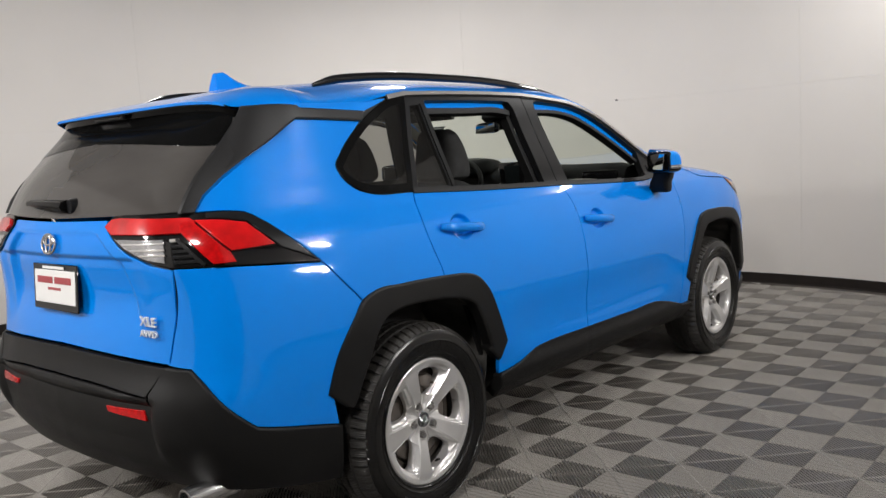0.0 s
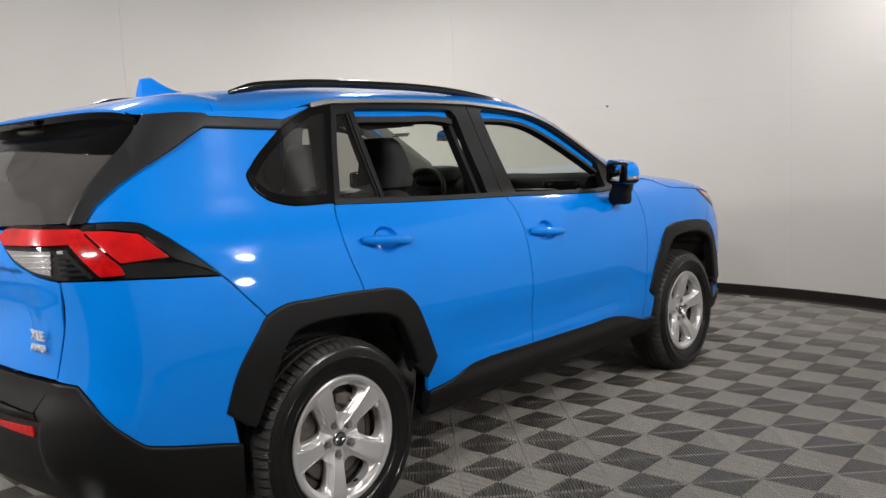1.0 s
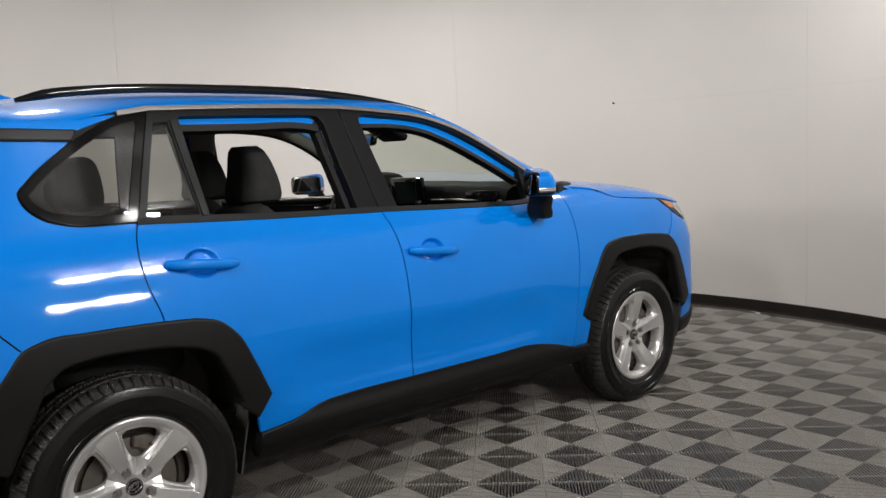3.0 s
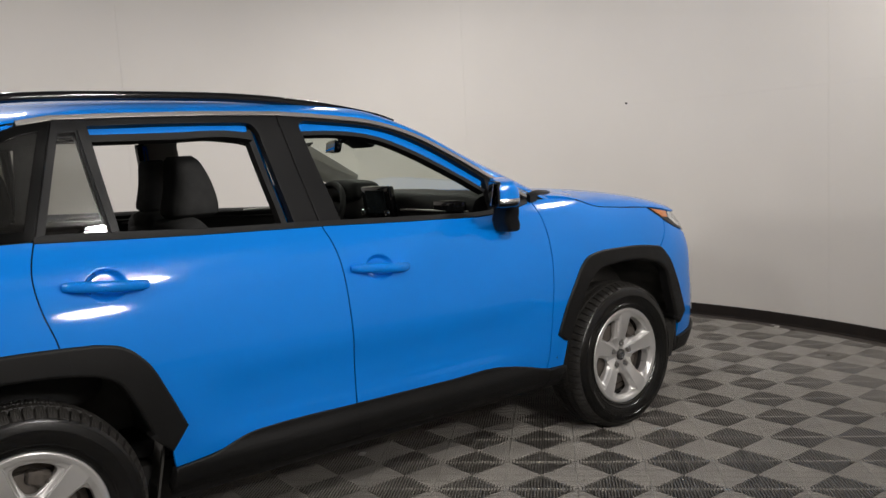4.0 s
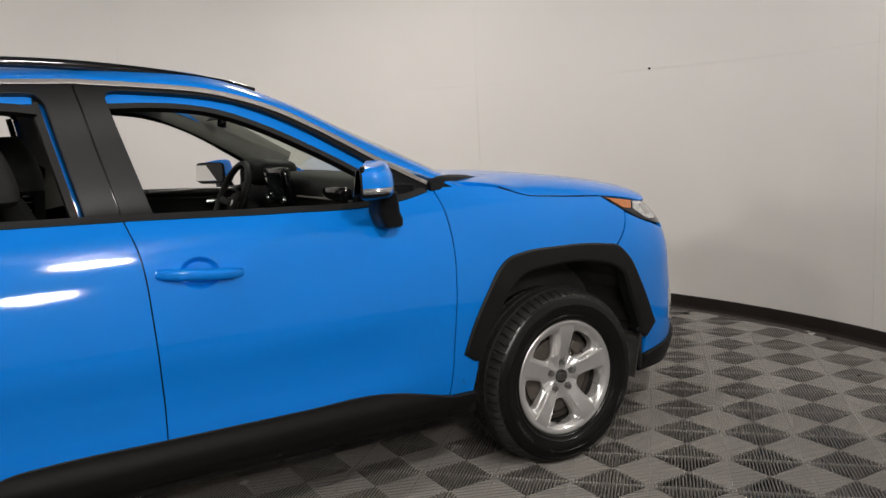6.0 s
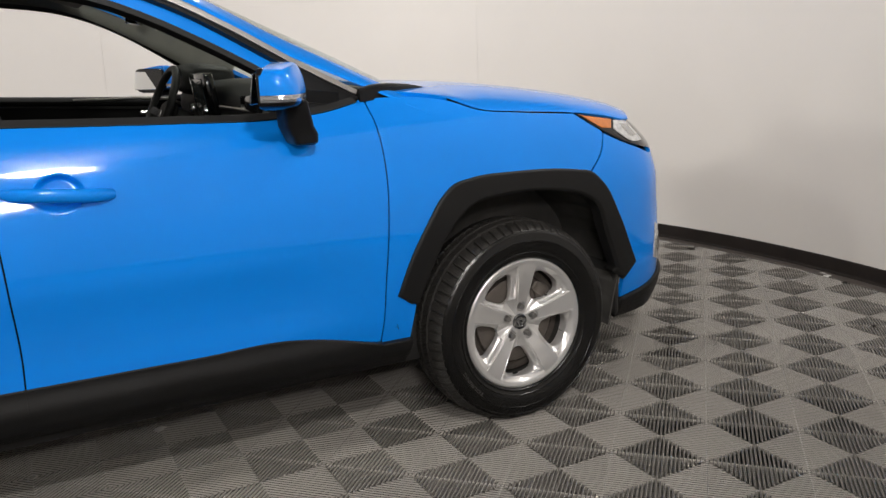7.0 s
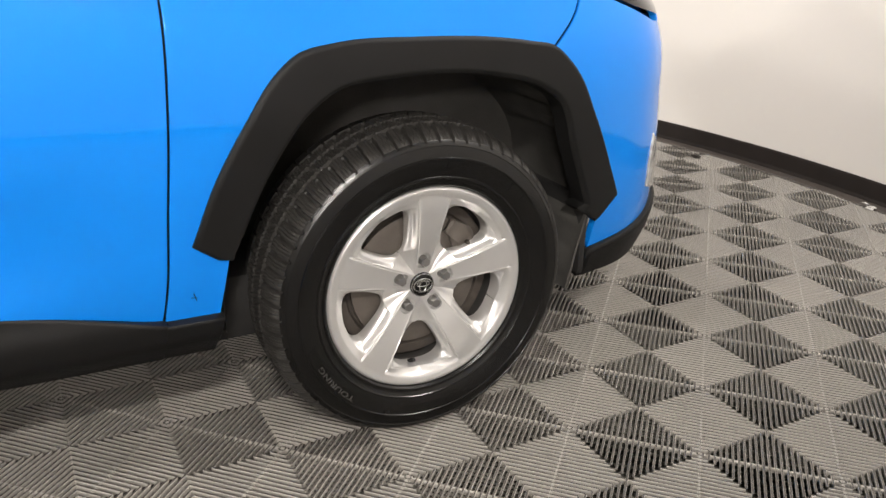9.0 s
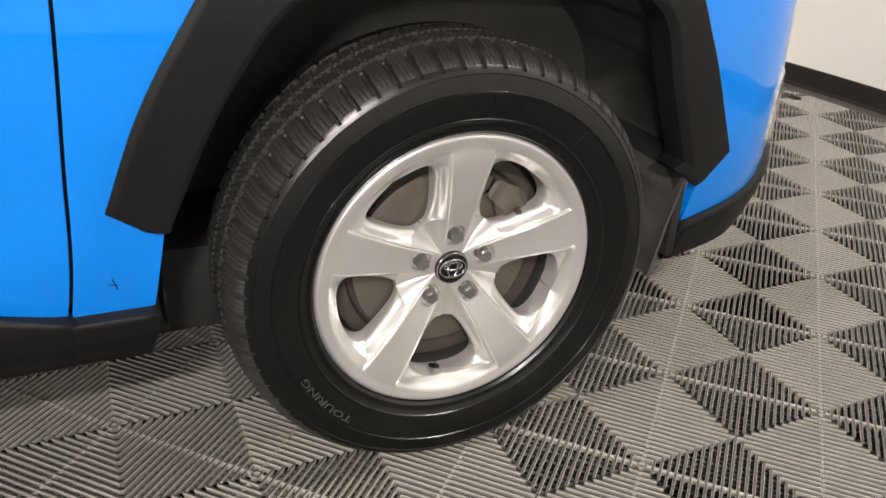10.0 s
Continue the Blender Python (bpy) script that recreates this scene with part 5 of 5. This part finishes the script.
def door_mirror(side):
    """Swept-back housing: blue cap over an indicator band, black lower shell, glass behind, foot on the door."""
    base = pose(1.878, side * 0.968, 1.229, 0, 0, side * 30)

    def shell(levels, x0=-0.040, x1=0.055, half=0.102):
        """A faceted bowl open to the rear, lofted through (height, scale) levels; the outer end stands lower."""
        bm = bmesh.new()
        rows = []
        for z, g in levels:
            row = []
            for k in range(25):
                a = -math.pi / 2 + math.pi * k / 24
                x = (x1 - 0.022 * max(0, z) / 0.06) * g * abs(math.cos(a)) ** 0.5
                y = half * g * math.copysign(abs(math.sin(a)) ** 0.6, math.sin(a))
                row.append(bm.verts.new((max(x0, x + x0 * (1 - abs(math.cos(a)) ** 0.5)), y, z - max(0.0, z) * 0.22 * (y * side / half))))
            row = [bm.verts.new((x0, row[0].co.y, row[0].co.z))] + row + [bm.verts.new((x0, row[-1].co.y, row[-1].co.z))]
            rows.append(row)
        for p, q in zip(rows, rows[1:]):
            for k in range(len(p)):
                bm.faces.new((p[k], p[(k + 1) % len(p)], q[(k + 1) % len(p)], q[k]))
        bm.faces.new(rows[0][::-1])
        bm.faces.new(rows[-1])
        bmesh.ops.remove_doubles(bm, verts=bm.verts[:], dist=1e-5)
        return bm
    mir = part("door_mirror", shell([(-.0255, .995), (-.015, 1.0), (.012, 1.0), (.028, .985), (.039, .95), (.046, .89), (.050, .80), (.052, .66)]), PAINT, car, "blue door mirror with a black base", m=base)
    part("indicator", shell([(-.044, .985), (-.042, 1.0), (-.036, 1.012), (-.030, 1.012), (-.026, .998)]), CLEARLENS, mir, "clear indicator strip")
    part("indicator_line", shell([(-.0375, 1.016), (-.0365, 1.018), (-.0345, 1.018), (-.0335, 1.016)], x0=-0.034), CHROME, mir)
    part("lower_shell", shell([(-.066, .62), (-.064, .74), (-.058, .86), (-.052, .95), (-.0445, .985)]), GLOSSBLACK, mir, "gloss black lower shell")
    part("rear_shell", pillow(0.022, 0.200, 0.110, 0.32, pose(-0.040, 0, -0.008)), GLOSSBLACK, mir, "gloss black glass surround")
    part("mirror_glass", rbox(0.004, 0.160, 0.084, 0.0018, 1, pose(-0.0515, 0, -0.008, 0, 10, side * 12)), MIRROR, mir, "mirror glass")
    stem = bmesh.new()
    rows = []
    for z, x0, x1, y0, y1 in ((1.056, 1.914, 1.972, .948, .860), (1.062, 1.904, 1.980, .956, .855), (1.085, 1.894, 1.980, .962, .855), (1.110, 1.880, 1.966, .968, .865), (1.140, 1.872, 1.955, .985, .885), (1.182, 1.866, 1.940, 1.000, .900)):
        cx, cy, hx, hy = (x0 + x1) / 2, (y0 + y1) / 2, (x1 - x0) / 2, (y0 - y1) / 2
        rows.append([stem.verts.new((cx + hx * math.copysign(abs(math.cos(a)) ** 0.45, math.cos(a)), side * (cy + hy * math.copysign(abs(math.sin(a)) ** 0.45, math.sin(a))), z)) for a in (2 * math.pi * i / 28 for i in range(28))])
    for p, q in zip(rows, rows[1:]):
        for i in range(28):
            stem.faces.new((p[i], p[(i + 1) % 28], q[(i + 1) % 28], q[i]))
    stem.faces.new(rows[0])
    stem.faces.new(rows[-1][::-1])
    part("foot", stem, SATIN, mir, "black mirror foot", m=base.inverted())


for side in (-1, 1):
    door_mirror(side)

wp = part("wiper", tube([(-.893, -.100, 1.232), (-.893, 0.05, 1.238), (-.880, 0.22, 1.244)], 0.027, 8, None, (1, 0.8), taper=[1.0, 0.85, 0.5]), FRIT, tailgate, "black rear wiper")
part("wiper_pivot", lathe([(0, -0.016), (0.022, -0.014), (0.027, 0.0), (0.027, 0.03)], 24, None, pose(-.878, -.112, 1.231, 0, 0, -90)), SATIN, wp)
plate = part("licence_plate", rbox(0.006, 0.335, 0.165, 0.004, 1, pose(-.903, 0.030, .948, 0, 4, 0)), GLOSSBLACK, tailgate, "white dealer plate in a black frame")
part("plate_face", rbox(0.004, 0.305, 0.118, 0.003, 1, pose(-.906, 0.030, .950, 0, 4, 0)), WHITEPLATE, plate)
for z, wd, h, mt in ((.943, .10, .011, REDINK), (.918, .24, .006, REDINK)):
    part("print_bar", rbox(0.003, wd, h, 0.001, 1, pose(-.9075, 0.030, z, 0, 4, 0)), mt, plate)
for y, wd in ((.083, .115), (-.052, .120)):
    part("print_bar", rbox(0.003, wd, .024, 0.001, 1, pose(-.9075, y + 0.015, .974, 0, 4, 0)), REDINK, plate)
for z, wd in ((1.018, .16), (.878, .17)):
    part("print_bar", rbox(0.003, wd, 0.010, 0.001, 1, pose(-.9055, 0.030, z, 0, 4, 0)), WHITEPLATE, plate)
bm = bmesh.new()
for rx, rz, oz in ((0.050, 0.034, 0.0), (0.018, 0.032, 0.0), (0.034, 0.014, 0.010)):
    tube([(0, rx * math.cos(a), rz * math.sin(a) + oz) for a in (2 * math.pi * i / 32 for i in range(33))], 0.0048, 8, bm, up=(1, 0, 0))
part("emblem", bm, CHROME, tailgate, "chrome oval emblem", m=pose(-.914, 0.022, 1.103, 0, 8, 0))
for text, z, size in (("XLE", .852, .042), ("AWD", .817, .030)):
    cu = bpy.data.curves.new("letters", "FONT")
    cu.body, cu.size, cu.extrude, cu.bevel_depth, cu.align_x = text, size, 0.003, 0.0006, "CENTER"
    ob = new("letters", cu)
    me = bpy.data.meshes.new_from_object(ob.evaluated_get(bpy.context.evaluated_depsgraph_get()))
    bpy.data.objects.remove(ob)
    me.materials.clear()
    me.materials.append(BADGE)
    p, nn = sheet(side_surface, np.array([(-.895, z)]), 0.013)
    az = math.degrees(math.atan2(nn[0][1], nn[0][0]))
    part("badge_letters", me, BADGE, tailgate, "small chrome badge letters", m=Matrix.Translation(p[0]) @ pose(0, 0, 0, 0, 0, az + 90) @ pose(0, 0, 0, 90) @ Matrix.Diagonal((1.25, 1, 1, 1)))
part("tail_pipe", lathe([(0.028, 0.0), (0.036, 0.0), (0.038, 0.004), (0.038, 0.20), (0.030, 0.20), (0.028, 0.004)], 32, None, pose(-.890, -.655, .318, 0, 0, 270) ), CHROME, car, "chrome tail pipe")
part("high_brake_light", rbox(0.02, 0.20, 0.018, 0.004, 2, pose(-.652, 0.0, 1.533, 0, 30)), CLEARLENS, spoiler, "clear high brake light")


# ---- cabin ----
part("cabin_floor", rbox(2.75, 1.50, 0.06, 0.01, 1, pose(0.90, 0, 0.46)), CABIN, car, "black carpeted cabin floor")
for side in (-1, 1):
    for belt, gap_a, gap_b, low in ((BELT_R, RD, BG, SILL_R), (BELT_F, BG, FG, SILL_F)):
        card = panel("door_card", loop([(p[0], p[1] + (0.034 if side == 1 else -0.004)) for p in belt], *bent([belt[-1], low[0]]), [(p[0], p[1] + 0.02) for p in low], *bent([low[-1], belt[0]])), CABIN, car, o=-0.075, thick=0.02, gap=0.01, step=0.08, side=side, label="black moulded door card")
        pts = sheet(side_surface, smooth_line([(p[0], p[1] + (0.028 if side == 1 else -0.010)) for p in belt], 0.06), -0.042)[0]
        part("window_ledge", tube([(q[0], q[1] if side == -1 else -q[1], q[2]) for q in pts], 0.036, 10, None, (1, 0.55)), CABIN, card, "black window ledge")
        x0 = belt[0][0] + 0.38
        up = 0.042 if side == 1 else 0.0
        y = side * 0.735
        part("trim_strip", tube([(x0, y, 1.112 + up), (x0 + 0.25, y, 1.110 + up), (x0 + 0.40, y - side * 0.01, 1.100 + up), (x0 + 0.46, y - side * 0.01, 1.070 + up)], 0.007, 8), SATINCHROME, card, "silver door trim strip")
        part("inner_handle", rbox(0.13, 0.02, 0.022, 0.006, 2, pose(x0 + 0.33, y - side * 0.015, 1.045 + up)), CHROME, card, "chrome inner door handle")
part("rear_side_trim", rbox(0.9, 1.36, 0.05, 0.02, 2, pose(-0.33, 0, 1.03)), CABIN, car, "black luggage cover")


def front_seat(y, dx):
    s_ = part("seat", pillow(0.50, 0.52, 0.17, 0.5, pose(0.98 + dx, y, 0.66, 0, -6)), FABRIC, car, "dark grey cloth front seat")
    bm = bmesh.new()
    pillow(0.16, 0.50, 0.64, 0.55, pose(0.745 + dx, y, 0.90, 0, -14), bm=bm)
    pillow(0.14, 0.36, 0.20, 0.6, pose(0.690 + dx, y, 1.075, 0, -14), bm=bm)
    part("backrest", bm, FABRIC, s_)
    bm = bmesh.new()
    rows = []
    for j in range(15):
        t = j / 14
        z = 1.205 + 0.238 * t
        w = 0.140 - 0.040 * t ** 1.5
        d = 0.108 - 0.058 * t ** 0.8
        rr = (1 - abs(2 * t - 1) ** 4) ** 0.5 * 0.30 + 0.70 if 0 < j < 14 else 0.70
        xc = dx + 0.728 - 0.020 * t + 0.015 * math.sin(t * 3.1)
        rows.append([bm.verts.new((xc + d * rr * math.copysign(abs(math.cos(a)) ** 0.6, math.cos(a)), y + w * rr * math.copysign(abs(math.sin(a)) ** 0.6, math.sin(a)), z)) for a in (2 * math.pi * i / 28 for i in range(28))])
    for p, q in zip(rows, rows[1:]):
        for i in range(28):
            bm.faces.new((p[i], p[(i + 1) % 28], q[(i + 1) % 28], q[i]))
    bm.faces.new(rows[0][::-1])
    bm.faces.new(rows[-1])
    head = part("headrest", bm, FABRIC, s_, "dark grey cloth headrest")
    for k in (-1, 1):
        part("post", tube([(0.735 + dx, y + k * 0.055, 1.24), (0.715 + dx, y + k * 0.055, 1.13)], 0.0065, 8), CHROME, head, "chrome headrest post")
    part("belt_buckle", rbox(0.03, 0.02, 0.11, 0.006, 2, pose(0.86 + dx, y + (0.27 if y < 0 else -0.27), 0.90, 0, -20)), CABIN, s_)


for y, dx in ((-0.37, 0.03), (0.37, 0.17)):
    front_seat(y, dx)
rs = part("rear_seat", pillow(0.52, 1.30, 0.18, 0.4, pose(0.10, 0, 0.68, 0, -6)), FABRIC, car, "dark grey cloth rear bench")
part("backrest", pillow(0.18, 1.30, 0.62, 0.4, pose(-0.10, 0, 0.93, 0, -18)), FABRIC, rs)
for y in (-0.38, 0.0, 0.38):
    part("headrest", pillow(0.11, 0.26, 0.20, 0.6, pose(0.070, y, 1.325, 0, -8)), FABRIC, rs)

DASH = [(1.900, 1.060), (1.892, 1.130), (1.896, 1.172), (1.912, 1.202), (1.945, 1.218), (2.02, 1.224), (2.12, 1.221), (2.25, 1.196), (2.35, 1.160), (2.35, 1.060)]
bm = bmesh.new()
rows = []
for i in range(25):
    y = -0.70 + 1.40 * i / 24
    dip = 0.018 * float(ease(.58, .70, abs(y))) - 0.006 * float(ease(.30, .10, abs(y)))
    rows.append([bm.verts.new((x + 0.03 * (y / 0.7) ** 2 * (x < 2), y, z - dip * (z > 1.1))) for x, z in DASH])
for p, q in zip(rows, rows[1:]):
    for k in range(len(DASH)):
        bm.faces.new((p[k], p[(k + 1) % len(DASH)], q[(k + 1) % len(DASH)], q[k]))
bm.faces.new(rows[0])
bm.faces.new(rows[-1][::-1])
dash = part("dashboard", bm, CABIN, car, "black moulded dashboard")
part("lower_dash", rbox(0.30, 1.42, 0.34, 0.04, 3, pose(2.12, 0, 0.94)), CABIN, dash)
part("binnacle", pillow(0.22, 0.36, 0.13, 0.6, pose(1.96, 0.37, 1.225, 0, 6)), CABIN, dash, "black instrument hood")
part("console", rbox(1.0, 0.24, 0.30, 0.03, 2, pose(1.55, 0, 0.72)), CABIN, dash, "black centre console")
scr = part("display", rbox(0.035, 0.260, 0.160, 0.010, 2, pose(1.872, -0.03, 1.178, 0, -8)), GLOSSBLACK, dash, "black centre display")
part("display_glass", rbox(0.004, 0.175, 0.120, 0.002, 1, pose(1.8525, -0.03, 1.178, 0, -8)), SCREEN, scr, "blank display glass")
for k in (-1, 1):
    part("display_knob", lathe([(0, -0.012), (0.016, -0.012), (0.018, 0.0)], 20, None, pose(1.850, -0.03 + k * 0.108, 1.125, 0, 0, -90)), CHROME, scr)
part("air_vent", rbox(0.03, 0.22, 0.055, 0.012, 2, pose(1.905, -0.56, 1.160)), GLOSSBLACK, dash, "black side air vent")
part("dash_trim", tube([(1.908, -0.69, 1.138), (1.890, -0.45, 1.140), (1.884, -0.20, 1.140)], 0.005, 8), SATINCHROME, dash, "silver dashboard trim strip")
part("dash_trim", tube([(1.908, -0.685, 1.138), (1.915, -0.69, 1.07)], 0.005, 8), SATINCHROME, dash, "silver dashboard trim strip")

sw = part("steering_wheel", tube([(0, 0.183 * math.cos(a), 0.183 * math.sin(a)) for a in (2 * math.pi * i / 48 for i in range(49))], 0.0155, 10, up=(1, 0, 0)), CABIN, car, "black steering wheel", m=pose(1.770, 0.37, 1.105, 0, 24))
part("wheel_hub", pillow(0.06, 0.16, 0.13, 0.6, pose(0.035, 0, -0.01)), CABIN, sw)
for a in (0, 180, 270):
    part("wheel_spoke", tube([(0.025, 0.05 * math.cos(radians(a)), 0.05 * math.sin(radians(a)) - 0.01), (0.0, 0.178 * math.cos(radians(a)), 0.178 * math.sin(radians(a)))], 0.018, 8, None, (1, 0.5), (1, 0, 0)), SATINCHROME if a == 270 else CABIN, sw)
part("column", tube([(0.03, 0, 0), (0.25, 0, 0.0)], 0.045, 12), CABIN, sw)
part("wheel_badge", lathe([(0, -0.001), (0.018, 0), (0.02, 0.004)], 24, None, pose(0.0045, 0, -0.01, 0, 0, -90)), CHROME, sw)
rm = part("inside_mirror", pillow(0.04, 0.20, 0.062, 0.45, pose(1.668, 0.030, 1.465, 0, 8, -17)), GLOSSBLACK, car, "black interior mirror")
part("mirror_glass", rbox(0.003, 0.182, 0.050, 0.001, 1, pose(1.6493, 0.036, 1.462, 0, 8, -17)), MIRROR, rm)
part("mirror_mount", tube([(1.68, 0.03, 1.475), (1.72, 0.01, 1.505), (1.76, 0, 1.515)], 0.014, 8), GLOSSBLACK, rm)
part("sensor_box", rbox(0.15, 0.20, 0.042, 0.014, 3, pose(1.765, 0, 1.503, 0, 30)), CABIN, car, "black camera housing on the windscreen")
for k in (-1, 1):
    part("sun_visor", rbox(0.16, 0.40, 0.02, 0.009, 2, pose(1.46, k * 0.36, 1.555, 0, 16)), HEADLINER, car, "grey folded sun visor")
    part("belt_strap", tube([(1.03, k * 0.655, 1.42), (1.0, k * 0.66, 1.25), (0.985, k * 0.67, 1.05)], 0.022, 6, None, (1, 0.12), (0, 1, 0)), RUBBER, car, "black seat belt strap")
    part("pillar_trim", tube([(1.018, k * 0.600, 1.575), (1.020, k * 0.632, 1.52), (1.030, k * 0.672, 1.36), (1.072, k * 0.715, 1.13)], 0.055 if k == -1 else 0.084, 14, None, (1.0, 0.30), (0, 1, 0)), HEADLINER, car, "inner centre pillar trim")
part("screen_sticker", rbox(0.004, 0.11, 0.035, 0.001, 1, pose(1.766, 0.504, 1.492, 0, 58, 12)), CABIN, car, "small dark windscreen sticker")


# ---- small things lying about, marks ----
def scrap(x, y, size, turn, label, material=DEBRIS):
    """A crumpled flake lying on the tiles."""
    rng = random.Random(int(x * 1000) + int(y * 77))
    bm = bmesh.new()
    n = 4
    g = [[bm.verts.new((size * (i / n - .5) * (1 + .3 * rng.random()), size * .7 * (j / n - .5) * (1 + .4 * rng.random()), 0.0015 + size * .16 * rng.random())) for j in range(n + 1)] for i in range(n + 1)]
    for i in range(n):
        for j in range(n):
            bm.faces.new((g[i][j], g[i + 1][j], g[i + 1][j + 1], g[i][j + 1]))
    lo = bmesh.ops.extrude_face_region(bm, geom=bm.faces[:])
    bmesh.ops.translate(bm, vec=(0, 0, -0.0012), verts=[v for v in lo["geom"] if isinstance(v, bmesh.types.BMVert)])
    tagged(part("paper_scrap", bm, material, None, "", False, pose(x, y, 0.0012, 0, 0, turn)), label, "scrap", "scraps along the floor's edge")



SCRAPS = [(5.146, -.286, .042, 20, DEBRIS), (5.185, -.235, .026, 70, DEBRIS), (1.539, -.255, .035, 40, DEBRIS), (5.12, -.42, .03, 10, MOULD), (5.02, .62, .04, 120, MOULD), (4.60, -.95, .022, 200, MOULD)]
BOLTS = [(5.072, 1.03), (5.178, .33), (5.13, .73), (5.165, -.36)]
for x, y, size, turn, mt in SCRAPS:
    scrap(x, y, size, turn, "small pale crumpled scrap lying on the grey tiles" if mt is DEBRIS else "small brown flake lying on the grey tiles", mt)
for x, y in BOLTS:
    bolt = thing("bolt", "small grey steel bolt standing on the floor edging", "bolt", "bolts along the wall")
    bolt.matrix_basis = pose(x, y, 0.004)
    part("shank", lathe([(0.0, 0.0), (0.009, 0.0), (0.009, -0.014), (0.0, -0.014)], 16, None, pose(0, 0, 0, 90, 0, 0)), STEEL, bolt)
    part("head", lathe([(0.0, -0.024), (0.011, -0.023), (0.016, -0.018), (0.016, -0.013), (0.0, -0.013)], 20, None, pose(0, 0, 0, 90, 0, 0)), CLEARLENS, bolt, "bright worn bolt head")
a = math.atan2(1.05, 5.14 - ROOM_C[0])
part("scuff_mark", rbox(0.003, 0.022, 0.014, 0.0012, 1, pose(ROOM_C[0] + (ROOM_R - 0.001) * math.cos(a), ROOM_C[1] + (ROOM_R - 0.001) * math.sin(a), 1.75, 20, 0, math.degrees(a))), SUBFLOOR, wall_round, "dark speck on the wall")
for pts in ([(2.212, .458), (2.218, .449), (2.217, .440)], [(2.207, .449), (2.218, .447)]):
    strip("scratch", pts, 0.0008, SATIN, car, o=0.0006, thick=0, label="dark paint scratch")


# ---- the floor: ribbed interlocking tiles laid at 45 degrees to the car ----
TS, RIBS = 0.300, 23
PITCH = TS / RIBS


def slab(V, F, x0, x1, y0, y1, z0, z1, along, full=True, under=0.0024):
    """A rib with an upright lip and a slimmer web below it. along: 0 runs in x, 1 runs in y."""
    k = len(V)
    tx, ty = (0, 1) if along == 0 else (1, 0)
    for z, q in ((z0, under), (z1 - 0.0045, 0.0), (z1 - 0.0007, 0.0), (z1, 0.0007 if under else 0.0)):
        qx, qy = tx * q, ty * q
        V += [(x0 + qx, y0 + qy, z), (x1 - qx, y0 + qy, z), (x1 - qx, y1 - qy, z), (x0 + qx, y1 - qy, z)]
    F.append((k + 12, k + 13, k + 14, k + 15))
    for a in (0, 4, 8):
        if along == 0:
            F += [(k + a, k + a + 1, k + a + 5, k + a + 4), (k + a + 2, k + a + 3, k + a + 7, k + a + 6)]
        else:
            F += [(k + a + 1, k + a + 2, k + a + 6, k + a + 5), (k + a + 3, k + a, k + a + 4, k + a + 7)]


def tile_parts(full):
    """One tile: four triangles of ribs meeting at the middle, cross ribs below, a thin rim."""
    V, F = [], []
    h, rw = TS / 2, 0.0054
    for i in range(RIBS):
        c = -h + (i + 0.5) * PITCH
        a = abs(c)
        e = h - 0.0006
        if e - a > 0.004:
            for s in (-1, 1):
                lo, hi = sorted((s * (a + 0.001), s * e))
                slab(V, F, c - rw / 2, c + rw / 2, lo, hi, -0.017, 0.0, 1, full)
                slab(V, F, lo, hi, c - rw / 2, c + rw / 2, -0.017, 0.0, 0, full)
                if full:
                    slab(V, F, -a - 0.0, a + 0.0, s * a - 0.0022, s * a + 0.0022, -0.022, -0.0100, 0, False, 0.0)
                    slab(V, F, s * a - 0.0022, s * a + 0.0022, -a, a, -0.022, -0.0100, 1, False, 0.0)
    for s in (-1, 1):
        lo, hi = sorted((s * (h - 0.0027), s * (h - 0.0004)))
        slab(V, F, -h + 0.001, h - 0.001, lo, hi, -0.014, -0.0009, 0)
        slab(V, F, lo, hi, -h + 0.001, h - 0.001, -0.014, -0.0009, 1)
    return V, F


GRID = pose(3.446, -1.041, 0, 0, 0, -45.37)
floor = thing("floor", "floor of interlocking grey ribbed plastic tiles", "floor", kind="structure")
V, F = tile_parts(True)


def shade_tops(me, per_tile):
    """Gives each rib's top its darker skin, standing in for how light falls; the rim keeps the side colour."""
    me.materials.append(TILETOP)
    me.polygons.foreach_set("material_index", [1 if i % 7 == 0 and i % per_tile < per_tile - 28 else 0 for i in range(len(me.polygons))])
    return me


TILE_MESH = shade_tops(mesh_of("tile", V, F, TILE, False), len(F))
spots = []
for i in range(-40, 41):
    for j in range(-40, 41):
        p = GRID @ Vector(((i + 0.5) * TS, (j + 0.5) * TS, 0))
        if math.hypot(p.x - ROOM_C[0], p.y - ROOM_C[1]) < ROOM_R + 0.10:
            spots.append((math.hypot(p.x - 3.0, p.y + 1.2), p))
spots.sort(key=lambda q: q[0])
RV, RF = [], []
Vf, Ff = np.array(tile_parts(False)[0]), tile_parts(False)[1]
for k, (d, p) in enumerate(spots):
    m = Matrix.Translation(p) @ GRID.to_3x3().to_4x4()
    if k < 300:
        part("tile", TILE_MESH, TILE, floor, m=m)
    else:
        base = len(RV)
        R3 = np.array(m.to_3x3())
        RV += list(Vf @ R3.T + np.array(p))
        RF += [tuple(base + q for q in f) for f in Ff]
tagged(part("far_tiles", shade_tops(mesh_of("far_tiles", RV, RF, TILE, False), len(Ff)), TILE, floor, "outlying ribbed tiles"), kind="stuff")
